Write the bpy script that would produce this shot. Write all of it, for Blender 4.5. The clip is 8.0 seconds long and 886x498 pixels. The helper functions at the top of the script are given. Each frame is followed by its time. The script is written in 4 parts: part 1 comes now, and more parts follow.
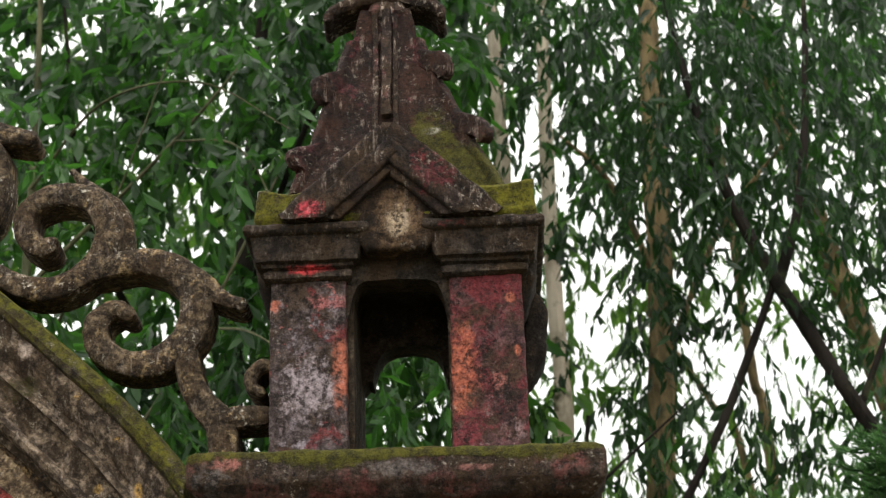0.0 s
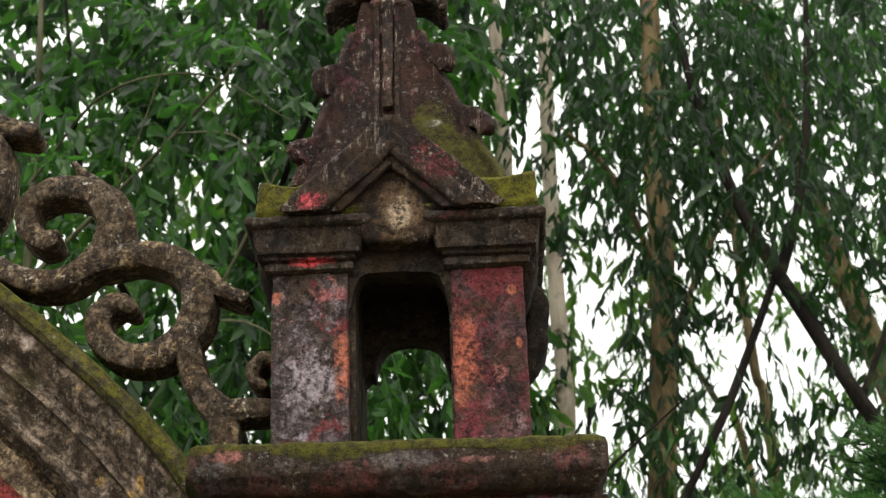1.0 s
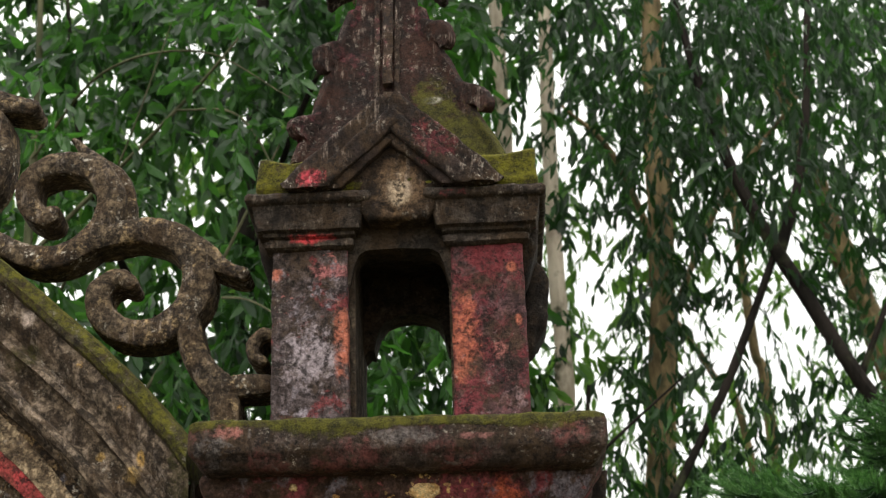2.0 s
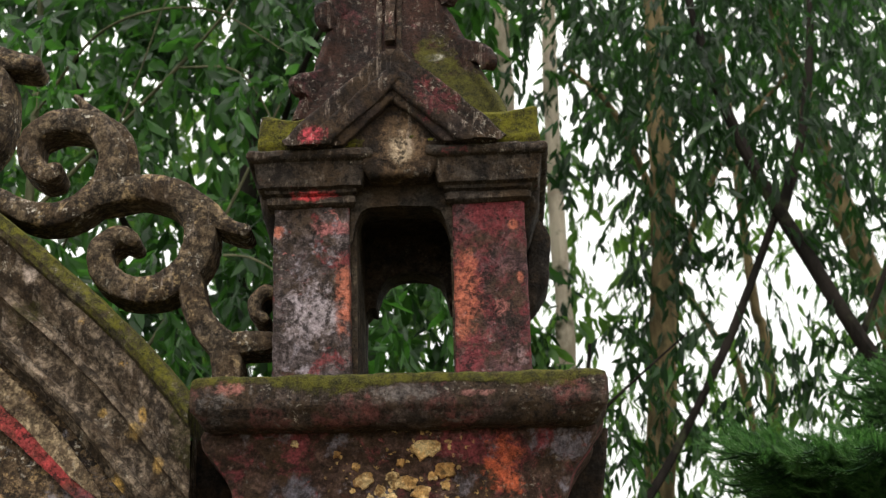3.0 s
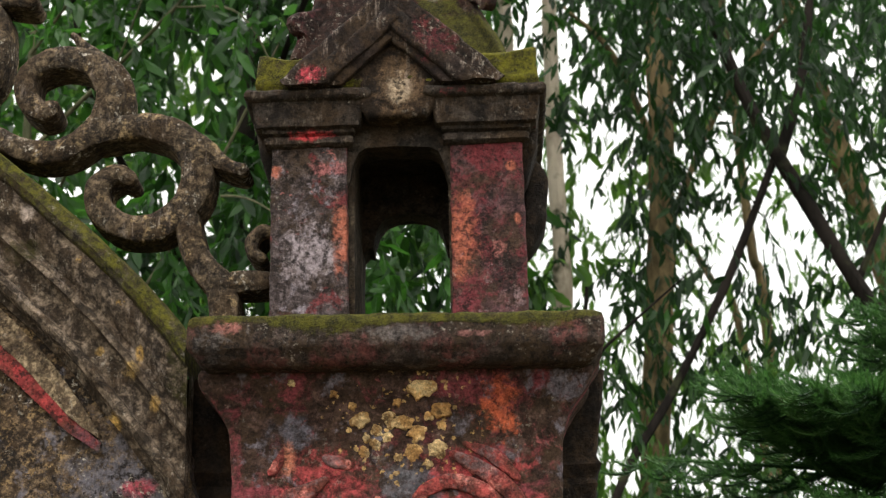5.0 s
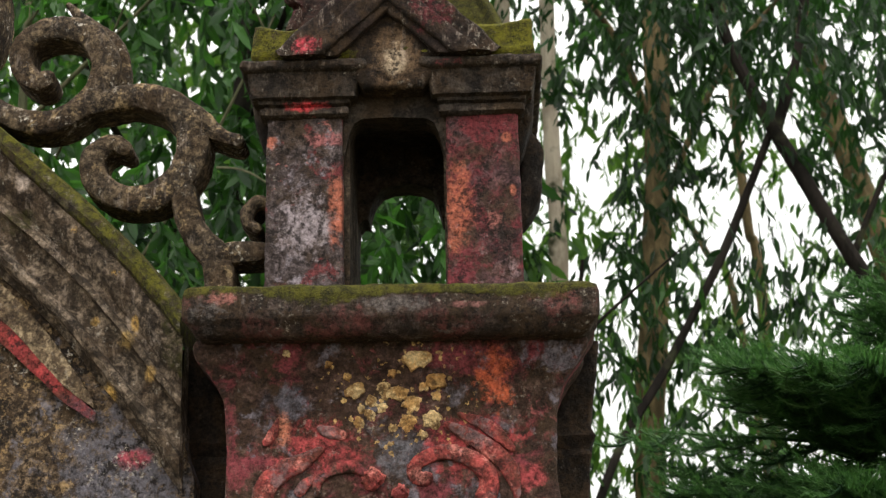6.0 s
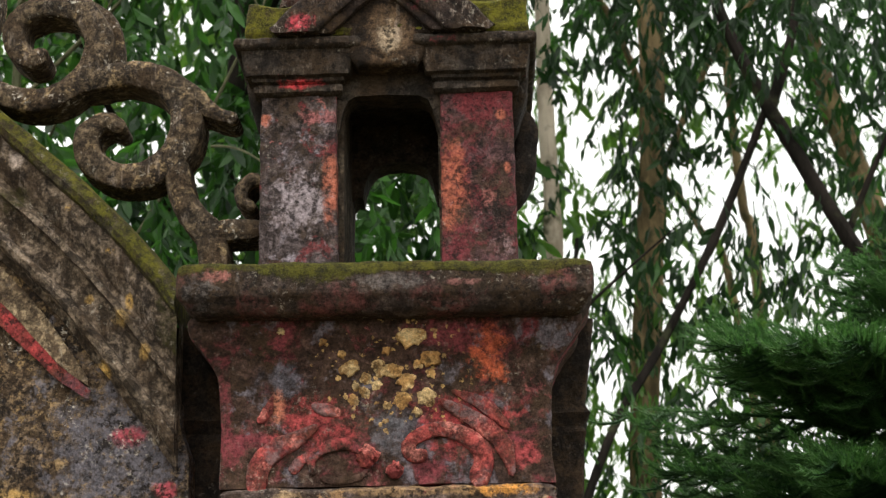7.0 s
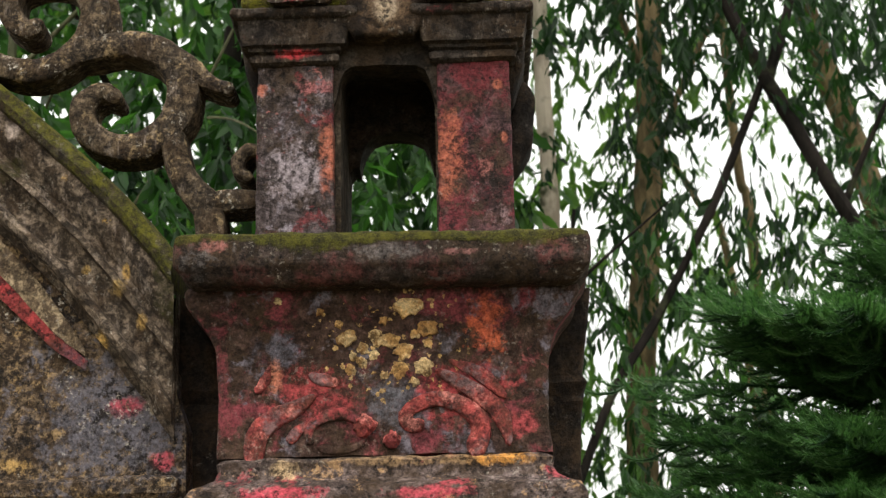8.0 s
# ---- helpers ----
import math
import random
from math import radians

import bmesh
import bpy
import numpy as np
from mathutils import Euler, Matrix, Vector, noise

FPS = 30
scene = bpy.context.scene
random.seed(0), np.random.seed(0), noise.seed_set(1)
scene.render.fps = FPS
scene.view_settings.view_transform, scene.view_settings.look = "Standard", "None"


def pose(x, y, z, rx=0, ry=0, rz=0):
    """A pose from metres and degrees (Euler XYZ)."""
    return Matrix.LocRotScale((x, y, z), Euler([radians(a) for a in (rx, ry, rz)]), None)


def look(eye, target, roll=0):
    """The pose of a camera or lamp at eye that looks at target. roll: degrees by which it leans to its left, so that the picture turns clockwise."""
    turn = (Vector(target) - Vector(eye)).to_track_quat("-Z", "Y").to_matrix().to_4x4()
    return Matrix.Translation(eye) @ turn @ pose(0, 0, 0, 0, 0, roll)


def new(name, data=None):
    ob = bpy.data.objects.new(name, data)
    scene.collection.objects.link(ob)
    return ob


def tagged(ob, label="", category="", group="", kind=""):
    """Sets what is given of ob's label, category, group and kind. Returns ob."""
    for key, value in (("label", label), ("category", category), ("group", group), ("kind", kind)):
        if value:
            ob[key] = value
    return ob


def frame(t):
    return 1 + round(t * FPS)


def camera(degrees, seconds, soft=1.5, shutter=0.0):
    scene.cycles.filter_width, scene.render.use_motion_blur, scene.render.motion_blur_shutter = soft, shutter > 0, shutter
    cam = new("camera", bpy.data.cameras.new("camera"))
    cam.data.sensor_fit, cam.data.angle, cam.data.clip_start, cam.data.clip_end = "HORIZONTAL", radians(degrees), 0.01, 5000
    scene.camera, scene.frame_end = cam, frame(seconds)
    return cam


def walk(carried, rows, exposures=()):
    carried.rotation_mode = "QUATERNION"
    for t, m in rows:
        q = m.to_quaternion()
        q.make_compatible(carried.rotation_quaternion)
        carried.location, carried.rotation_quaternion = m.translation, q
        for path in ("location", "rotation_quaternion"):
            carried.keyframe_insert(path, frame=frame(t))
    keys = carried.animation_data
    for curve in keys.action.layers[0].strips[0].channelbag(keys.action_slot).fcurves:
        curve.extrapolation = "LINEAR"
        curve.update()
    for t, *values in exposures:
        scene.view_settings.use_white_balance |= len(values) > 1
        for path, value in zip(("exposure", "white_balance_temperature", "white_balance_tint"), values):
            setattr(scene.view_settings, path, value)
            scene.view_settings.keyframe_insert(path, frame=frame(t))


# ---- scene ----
cam = camera(27.9, 8.0, soft=1.3)
PATH = [
    (0, (0.271, -5.384, 1.348), (0.232, -3.53, 2.098), -1.8),
    (0.5, (0.272, -5.382, 1.348), (0.232, -3.526, 2.093), -1.8),
    (1, (0.271, -5.386, 1.35), (0.23, -3.529, 2.091), -1.8),
    (2.5, (0.271, -5.396, 1.337), (0.228, -3.522, 2.035), -1.6),
    (3, (0.27, -5.393, 1.336), (0.225, -3.511, 2.012), -1.5),
    (3.5, (0.269, -5.391, 1.333), (0.223, -3.505, 1.998), -1.4),
    (4, (0.27, -5.392, 1.328), (0.223, -3.499, 1.971), -1.2),
    (4.5, (0.27, -5.388, 1.329), (0.224, -3.49, 1.959), -1.2),
    (6, (0.274, -5.39, 1.316), (0.233, -3.479, 1.905), -1.0),
    (6.5, (0.275, -5.388, 1.315), (0.236, -3.474, 1.894), -1.1),
    (7, (0.276, -5.385, 1.31), (0.24, -3.468, 1.877), -1.1),
    (7.5, (0.276, -5.387, 1.306), (0.241, -3.466, 1.861), -1.1),
    (8, (0.275, -5.382, 1.301), (0.242, -3.456, 1.839), -1.2),
]
walk(cam, [(t, look(eye, target, roll)) for t, eye, target, roll in PATH])

# the far trees lie behind the plane of focus
cam.data.dof.use_dof, cam.data.dof.focus_distance, cam.data.dof.aperture_fstop = True, 5.75, 5.4

# ---- light ----
scene.view_settings.exposure = 0.75
world = bpy.data.worlds.new("overcast_sky")
scene.world = world
world.use_nodes = True
wn, wl = world.node_tree.nodes, world.node_tree.links
wn.clear()
sky = wn.new("ShaderNodeTexSky")
sky.sky_type, sky.sun_disc = "NISHITA", False
sky.sun_elevation, sky.sun_rotation = radians(58), radians(200)
sky.air_density, sky.dust_density = 1.0, 4.0
sky_level = wn.new("ShaderNodeVectorMath")
sky_level.operation = "SCALE"
sky_level.inputs["Scale"].default_value = 0.10
cloud = wn.new("ShaderNodeMix")
cloud.data_type = "RGBA"
cloud.inputs[0].default_value = 0.8
cloud.inputs[7].default_value = (1.0, 0.99, 0.91, 1)
# an overcast sky is about three times brighter overhead than at the horizon
sky_way = wn.new("ShaderNodeSeparateXYZ")
wl.new(wn.new("ShaderNodeTexCoord").outputs["Generated"], sky_way.inputs[0])
sky_rise = wn.new("ShaderNodeMapRange")
sky_rise.inputs[1].default_value, sky_rise.inputs[2].default_value = 0.0, 1.0
sky_rise.inputs[3].default_value, sky_rise.inputs[4].default_value = 0.62, 1.75
wl.new(sky_way.outputs["Z"], sky_rise.inputs[0])
overcast = wn.new("ShaderNodeVectorMath")
overcast.operation = "SCALE"
wl.new(cloud.outputs[2], overcast.inputs[0])
wl.new(sky_rise.outputs[0], overcast.inputs["Scale"])
wbg = wn.new("ShaderNodeBackground")
wbg.inputs["Strength"].default_value = 1.25
wout = wn.new("ShaderNodeOutputWorld")
wl.new(sky.outputs[0], sky_level.inputs[0])
wl.new(sky_level.outputs[0], cloud.inputs[6])
wl.new(overcast.outputs[0], wbg.inputs["Color"])
wl.new(wbg.outputs[0], wout.inputs["Surface"])
sun = new("sun", bpy.data.lights.new("sun", "SUN"))
sun.data.energy, sun.data.angle, sun.data.color = 0.5, radians(25), (1.0, 0.96, 0.9)
sun.matrix_world = look((-1.6, -3.4, 6.0), (0, 0, 0))


# ---- materials ----
class Nodes:
    """A short way to write node materials."""

    def __init__(self, name):
        self.mat = bpy.data.materials.new(name)
        self.mat.use_nodes = True
        self.tree = self.mat.node_tree
        self.tree.nodes.clear()
        self.pos = self.add("ShaderNodeTexCoord").outputs["Object"]

    def add(self, kind, operation=None):
        node = self.tree.nodes.new(kind)
        if operation:
            node.operation = operation
        return node

    def put(self, socket, value):
        if isinstance(value, bpy.types.NodeSocket):
            self.tree.links.new(value, socket)
        elif isinstance(value, tuple) and len(value) == 3 and socket.type == "RGBA":
            socket.default_value = (*value, 1)
        else:
            socket.default_value = value

    def noise(self, scale, detail=4.0, rough=0.6, stretch=None, shift=0.0, distort=0.0):
        vec = self.pos
        if stretch or shift:
            m = self.add("ShaderNodeMapping")
            self.put(m.inputs["Vector"], vec)
            m.inputs["Scale"].default_value = stretch or (1, 1, 1)
            m.inputs["Location"].default_value = (shift, shift * 1.7, shift * 0.6)
            vec = m.outputs[0]
        n = self.add("ShaderNodeTexNoise")
        self.put(n.inputs["Vector"], vec)
        for key, value in (("Scale", scale), ("Detail", detail), ("Roughness", rough), ("Distortion", distort)):
            n.inputs[key].default_value = value
        return n.outputs["Fac"]

    def cells(self, scale, shift=0.0):
        m = self.add("ShaderNodeMapping")
        self.put(m.inputs["Vector"], self.pos)
        m.inputs["Location"].default_value = (shift, shift, shift)
        v = self.add("ShaderNodeTexVoronoi")
        self.put(v.inputs["Vector"], m.outputs[0])
        v.inputs["Scale"].default_value = scale
        return v.outputs["Distance"]

    def math(self, op, a, b=0.0, clamp=False):
        n = self.add("ShaderNodeMath", op)
        n.use_clamp = clamp
        self.put(n.inputs[0], a)
        self.put(n.inputs[1], b)
        return n.outputs[0]

    def step(self, value, low, high):
        n = self.add("ShaderNodeMapRange")
        n.interpolation_type = "SMOOTHSTEP"
        self.put(n.inputs[0], value)
        n.inputs[1].default_value, n.inputs[2].default_value = low, high
        return n.outputs[0]

    def mix(self, fac, a, b, blend="MIX"):
        n = self.add("ShaderNodeMix")
        n.data_type, n.blend_type = "RGBA", blend
        self.put(n.inputs[0], fac)
        self.put(n.inputs[6], a)
        self.put(n.inputs[7], b)
        return n.outputs[2]

    def patch(self, centre, radii, ragged, scale=14.0, soft=0.1):
        """A ragged blot of its own shape round a place: 1 inside, 0 outside."""
        m = self.add("ShaderNodeVectorMath", operation="SUBTRACT")
        self.put(m.inputs[0], self.pos)
        m.inputs[1].default_value = centre
        d = self.add("ShaderNodeVectorMath", operation="DIVIDE")
        self.put(d.inputs[0], m.outputs[0])
        d.inputs[1].default_value = radii
        n = self.add("ShaderNodeVectorMath", operation="LENGTH")
        self.put(n.inputs[0], d.outputs[0])
        wob = self.math("MULTIPLY", self.math("SUBTRACT", self.noise(scale, 5, 0.7, shift=centre[0] * 7 + centre[2]), 0.5), ragged)
        return self.step(self.math("ADD", n.outputs["Value"], wob), 0.92 + soft, 0.92 - soft)

    def up(self):
        g = self.add("ShaderNodeNewGeometry")
        s = self.add("ShaderNodeSeparateXYZ")
        self.put(s.inputs[0], g.outputs["Normal"])
        return s.outputs["Z"]

    def finish(self, color, rough=0.9, bump=None, depth=0.004, strength=0.6, gloss=0.3):
        p = self.add("ShaderNodeBsdfPrincipled")
        self.put(p.inputs["Base Color"], color)
        self.put(p.inputs["Roughness"], rough)
        p.inputs["Specular IOR Level"].default_value = gloss
        if bump is not None:
            b = self.add("ShaderNodeBump")
            b.inputs["Strength"].default_value, b.inputs["Distance"].default_value = strength, depth
            self.put(b.inputs["Height"], bump)
            self.put(p.inputs["Normal"], b.outputs[0])
        self.out = self.add("ShaderNodeOutputMaterial")
        self.put(self.out.inputs["Surface"], p.outputs[0])
        return p


def plaster(name, dark, mid, paints=(), patches=(), specks=0.5, moss=0.0, moss_up=0.0, streaks=0.5, moss_at=(), blots=(), lush=1.0, warm=(0.046, 0.028, 0.015), grain=17, pitted=0.8, chipped=1.0, drips=0.0):
    """Old lime plaster: lichen-blackened, with rests of paint, pale crusts and moss."""
    k = Nodes(name)
    fine = k.noise(105, 5, 0.78)
    grit = k.noise(42, 6, 0.75, shift=7.7)
    mott = k.math("ADD", k.math("MULTIPLY", k.noise(grain, 6, 0.7, distort=0.7), 0.65), k.math("MULTIPLY", grit, 0.35))
    col = k.mix(k.step(mott, 0.44, 0.62), dark, mid)
    # brown damp film
    col = k.mix(k.math("MULTIPLY", k.step(k.noise(7, 6, 0.7, shift=12.0), 0.40, 0.62), 0.75), col, warm)
    chips = k.math("ADD", k.math("MULTIPLY", k.step(k.noise(34, 6, 0.72, shift=15.0), 0.36, 0.52), chipped), 1.0 - chipped)
    for i, (paint, scale, low, high) in enumerate(paints):
        body = k.math("ADD", k.noise(scale, 5, 0.6, shift=3.1 + 5.3 * i, distort=0.6),
                      k.math("MULTIPLY", k.math("SUBTRACT", k.noise(scale * 4, 5, 0.75, shift=1.7 * i, distort=0.8), 0.5), 0.40))
        col = k.mix(k.math("MULTIPLY", k.math("MULTIPLY", k.step(body, low, high), chips), 0.9), col, paint)
    for paint, centre, radii, ragged in patches:
        blot = k.patch(centre, radii, ragged * 2.6, 22.0, 0.35)
        col = k.mix(k.math("MULTIPLY", k.math("MULTIPLY", blot, k.step(grit, 0.32, 0.54)), 0.92), col, paint)
    for paint, centre, radii, scale, low, high in blots:
        spot = k.math("MULTIPLY", k.patch(centre, radii, 1.2, 10.0), k.step(k.math("ADD", k.math("MULTIPLY", k.math("SUBTRACT", 1.0, k.cells(scale, centre[2] * 5)), 0.28), k.math("MULTIPLY", k.noise(scale * 0.9, 4, 0.62, shift=centre[2] * 3), 0.72)), low, high))
        tint = k.mix(k.step(grit, 0.4, 0.6), paint, tuple(min(1.0, 1.35 * v + 0.04) for v in paint))
        col = k.mix(k.math("MULTIPLY", spot, 0.95), col, tint)
    # black runs of damp
    runs = k.noise(18, 6, 0.7, stretch=(1.0, 1.0, 0.2), shift=2.0)
    col = k.mix(k.math("MULTIPLY", k.step(runs, 0.48, 0.68), streaks), col, (0.013, 0.010, 0.009))
    if drips:
        # pale runs of lime and lichen
        lime = k.math("MULTIPLY", k.step(k.noise(46, 5, 0.7, stretch=(1.0, 1.0, 0.16), shift=5.5), 0.52, 0.66), k.step(k.noise(8, 5, 0.7, shift=14.0), 0.42, 0.60))
        col = k.mix(k.math("MULTIPLY", lime, drips), col, (0.30, 0.24, 0.20))
    # black lichen pits and pale crusts
    pits = k.step(k.math("ADD", k.math("MULTIPLY", k.noise(38, 5, 0.75, shift=9.0), 0.7), k.math("MULTIPLY", k.noise(6, 4, 0.6, shift=1.0), 0.3)), 0.52, 0.585)
    col = k.mix(k.math("MULTIPLY", pits, pitted), col, (0.013, 0.010, 0.009))
    crust = k.math("MULTIPLY", k.step(k.noise(54, 6, 0.74, shift=4.0), 0.55, 0.63), k.step(k.noise(7, 5, 0.7, shift=6.0), 0.49, 0.64))
    col = k.mix(k.math("MULTIPLY", crust, specks), col, (0.50, 0.45, 0.38))
    tone = k.add("ShaderNodeHueSaturation")
    k.put(tone.inputs["Color"], col)
    k.put(tone.inputs["Value"], k.math("ADD", k.math("ADD", k.math("MULTIPLY", fine, 3.2), k.math("MULTIPLY", k.noise(32, 6, 0.78, shift=10.0), 3.4)), -2.2))
    col = tone.outputs[0]
    height = k.math("ADD", k.math("MULTIPLY", grit, 1.0), k.math("MULTIPLY", fine, 0.45))
    height = k.math("SUBTRACT", height, k.math("MULTIPLY", pits, 0.25))
    if moss or moss_up or moss_at:
        fuzz = k.noise(190, 3, 0.8, shift=2.5)
        green = k.mix(k.step(k.noise(26, 5, 0.75, shift=5.0), 0.36, 0.66), (0.016, 0.016, 0.005), (0.095 * lush, 0.090 * lush, 0.010))
        green = k.mix(k.math("MULTIPLY", k.step(fuzz, 0.45, 0.7), 0.5), green, (0.16 * lush, 0.15 * lush, 0.02))
        where = k.math("ADD", k.math("MULTIPLY", k.up(), moss_up), moss)
        for centre, radii in moss_at:
            where = k.math("ADD", where, k.math("MULTIPLY", k.patch(centre, radii, 1.4, 9.0, 0.5), 0.95))
        where = k.math("ADD", where, k.math("MULTIPLY", k.math("SUBTRACT", k.math("ADD", k.math("MULTIPLY", k.noise(10, 5, 0.7, shift=8.0), 0.55), k.math("MULTIPLY", k.noise(44, 5, 0.75, shift=3.0), 0.45)), 0.5), 3.4))
        mask = k.math("MULTIPLY", k.step(where, 0.16, 0.82), 0.93)
        col = k.mix(mask, col, green)
        height = k.math("ADD", height, k.math("MULTIPLY", k.math("MULTIPLY", mask, fuzz), 1.2))
    k.finish(col, 0.92, height, 0.010, 0.9, 0.2)
    return k.mat


RED, PINK, ORANGE = (0.16, 0.030, 0.033), (0.40, 0.14, 0.125), (0.40, 0.125, 0.078)

mat_post_a = plaster("worn_red_post_plaster", (0.034, 0.025, 0.024), (0.150, 0.118, 0.122),
                     [(RED, 9, 0.55, 0.68), ((0.22, 0.19, 0.215), 12, 0.55, 0.68), (PINK, 15, 0.66, 0.74)],
                     [(ORANGE, (-0.180, 0.0, 0.22), (0.030, 0.2, 0.12), 0.8), ((0.34, 0.12, 0.12), (-0.21, 0.0, 0.46), (0.06, 0.2, 0.024), 1.4),
                      ((0.30, 0.25, 0.27), (-0.28, 0.0, 0.17), (0.08, 0.2, 0.09), 1.3), (ORANGE, (-0.39, 0.0, 0.45), (0.02, 0.1, 0.02), 0.8)], specks=0.28, streaks=0.3)
mat_post_b = plaster("worn_crimson_post_plaster", (0.032, 0.018, 0.019), (0.130, 0.064, 0.068),
                     [((0.130, 0.026, 0.032), 8, 0.43, 0.58), ((0.20, 0.13, 0.135), 17, 0.60, 0.72)],
                     [((0.36, 0.105, 0.062), (0.205, 0.0, 0.22), (0.050, 0.2, 0.14), 0.9), ((0.13, 0.024, 0.028), (0.30, 0.0, 0.50), (0.09, 0.2, 0.07), 1.2),
                      (ORANGE, (0.37, 0.0, 0.45), (0.017, 0.1, 0.017), 0.5), (ORANGE, (0.385, 0.0, 0.27), (0.013, 0.1, 0.018), 0.5),
                      ((0.32, 0.12, 0.105), (0.32, 0.0, 0.17), (0.022, 0.1, 0.032), 0.8)], specks=0.28, streaks=0.3)
mat_cap = plaster("dark_capital_plaster", (0.020, 0.015, 0.012), (0.066, 0.053, 0.044), [(RED, 8, 0.66, 0.76)], [((0.55, 0.05, 0.06), (-0.27, -0.06, 0.565), (0.07, 0.1, 0.018), 0.8)],
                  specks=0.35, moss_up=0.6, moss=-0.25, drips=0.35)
# the niche's inner shade is put into this near-black colour
mat_inner = plaster("shade_black_niche_plaster", (0.020, 0.016, 0.013), (0.06, 0.048, 0.038), specks=0.1)
mat_jamb = plaster("brown_jamb_plaster", (0.024, 0.018, 0.013), (0.105, 0.082, 0.058), specks=0.2, streaks=0.4, drips=0.4)
mat_roof = plaster("mossy_roof_plaster", (0.008, 0.0045, 0.004), (0.026, 0.0135, 0.011), [((0.085, 0.022, 0.027), 7, 0.57, 0.72)],
                   [((0.42, 0.05, 0.07), (-0.27, -0.08, 0.74), (0.045, 0.2, 0.035), 1.0), ((0.55, 0.52, 0.46), (0.125, 0.1, 1.095), (0.036, 0.2, 0.016), 0.5)], specks=0.4, moss=-0.22, moss_up=0.12,
                   moss_at=[((0.34, 0.0, 0.82), (0.20, 0.5, 0.12)), ((0.24, 0.05, 0.94), (0.13, 0.3, 0.11)), ((0.13, 0.1, 1.10), (0.07, 0.25, 0.11)), ((-0.42, 0.0, 0.80), (0.10, 0.5, 0.09))], lush=0.85, drips=0.5, warm=(0.034, 0.014, 0.009))
mat_eave = plaster("moss_grown_eave_plaster", (0.026, 0.015, 0.012), (0.075, 0.048, 0.036), [], [((0.42, 0.05, 0.07), (-0.27, -0.08, 0.74), (0.045, 0.2, 0.035), 1.0)],
                   specks=0.4, moss=0.78, moss_up=0.3, lush=1.6)
mat_rib = plaster("grey_rib_plaster", (0.011, 0.007, 0.006), (0.045, 0.029, 0.026), [((0.13, 0.045, 0.05), 9, 0.54, 0.70), ((0.28, 0.17, 0.16), 16, 0.64, 0.74)], specks=0.7, drips=0.9)
mat_gable = plaster("gable_plaster", (0.010, 0.006, 0.005), (0.033, 0.021, 0.017), [(RED, 7, 0.62, 0.74)],
                    [((0.085, 0.018, 0.022), (0.15, -0.08, 0.86), (0.07, 0.2, 0.05), 2.2), ((0.42, 0.05, 0.07), (-0.27, -0.08, 0.74), (0.045, 0.2, 0.035), 1.0)], specks=0.5, moss=-0.35, moss_up=0.2, drips=0.55)
mat_key = plaster("pale_keystone_plaster", (0.014, 0.009, 0.006), (0.036, 0.023, 0.015), [((0.075, 0.047, 0.024), 12, 0.55, 0.7)],
                  [((0.13, 0.080, 0.045), (0.012, -0.10, 0.70), (0.070, 0.2, 0.10), 0.9), ((0.115, 0.075, 0.044), (0.014, -0.10, 0.700), (0.060, 0.2, 0.080), 1.2), ((0.38, 0.29, 0.20), (0.014, -0.10, 0.695), (0.036, 0.2, 0.055), 1.1)], specks=0.3, drips=0.4)
mat_cornice = plaster("mossy_cornice_plaster", (0.022, 0.015, 0.011), (0.080, 0.058, 0.050), [((0.12, 0.042, 0.038), 6, 0.50, 0.66), ((0.11, 0.095, 0.09), 9, 0.62, 0.72), (PINK, 8, 0.70, 0.80)],
                      [((0.25, 0.10, 0.085), (-0.50, -0.2, -0.14), (0.05, 0.2, 0.028), 1.1), ((0.10, 0.085, 0.080), (0.02, -0.25, -0.17), (0.10, 0.2, 0.025), 1.4),
                       (PINK, (0.30, -0.2, -0.13), (0.024, 0.2, 0.016), 0.8), ((0.22, 0.10, 0.09), (0.24, -0.2, -0.18), (0.06, 0.2, 0.010), 1.0)], specks=0.5, moss_up=0.8, moss=-0.34,
                      moss_at=[((-0.1, -0.26, -0.112), (0.7, 0.2, 0.036)), ((0.35, -0.26, -0.115), (0.38, 0.2, 0.030)), ((-0.2, -0.26, -0.14), (0.18, 0.2, 0.045)), ((0.42, -0.26, -0.14), (0.16, 0.2, 0.035))])
mat_die = plaster("red_painted_die_plaster", (0.034, 0.018, 0.013), (0.110, 0.064, 0.052),
                  [((0.19, 0.040, 0.050), 6, 0.495, 0.64), ((0.15, 0.132, 0.155), 7, 0.555, 0.66), ((0.36, 0.10, 0.10), 10, 0.62, 0.74)],
                  [((0.50, 0.11, 0.05), (0.31, -0.2, -0.37), (0.06, 0.2, 0.085), 1.3), ((0.34, 0.055, 0.058), (-0.22, -0.2, -0.57), (0.14, 0.2, 0.09), 1.1),
                   ((0.13, 0.12, 0.145), (-0.31, -0.2, -0.43), (0.075, 0.2, 0.05), 1.0), ((0.12, 0.115, 0.13), (0.03, -0.2, -0.60), (0.09, 0.2, 0.07), 0.9),
                   ((0.36, 0.055, 0.058), (0.24, -0.2, -0.57), (0.15, 0.2, 0.09), 1.1), ((0.40, 0.07, 0.075), (0.40, -0.2, -0.67), (0.05, 0.2, 0.04), 1.1),
                   ((0.55, 0.20, 0.12), (-0.335, -0.2, -0.51), (0.026, 0.2, 0.06), 0.8)], specks=0.3, streaks=0.15, pitted=0.45, chipped=0.45,
                  blots=[((0.40, 0.25, 0.09), (0.02, -0.2, -0.43), (0.26, 0.3, 0.20), 42, 0.60, 0.64)])
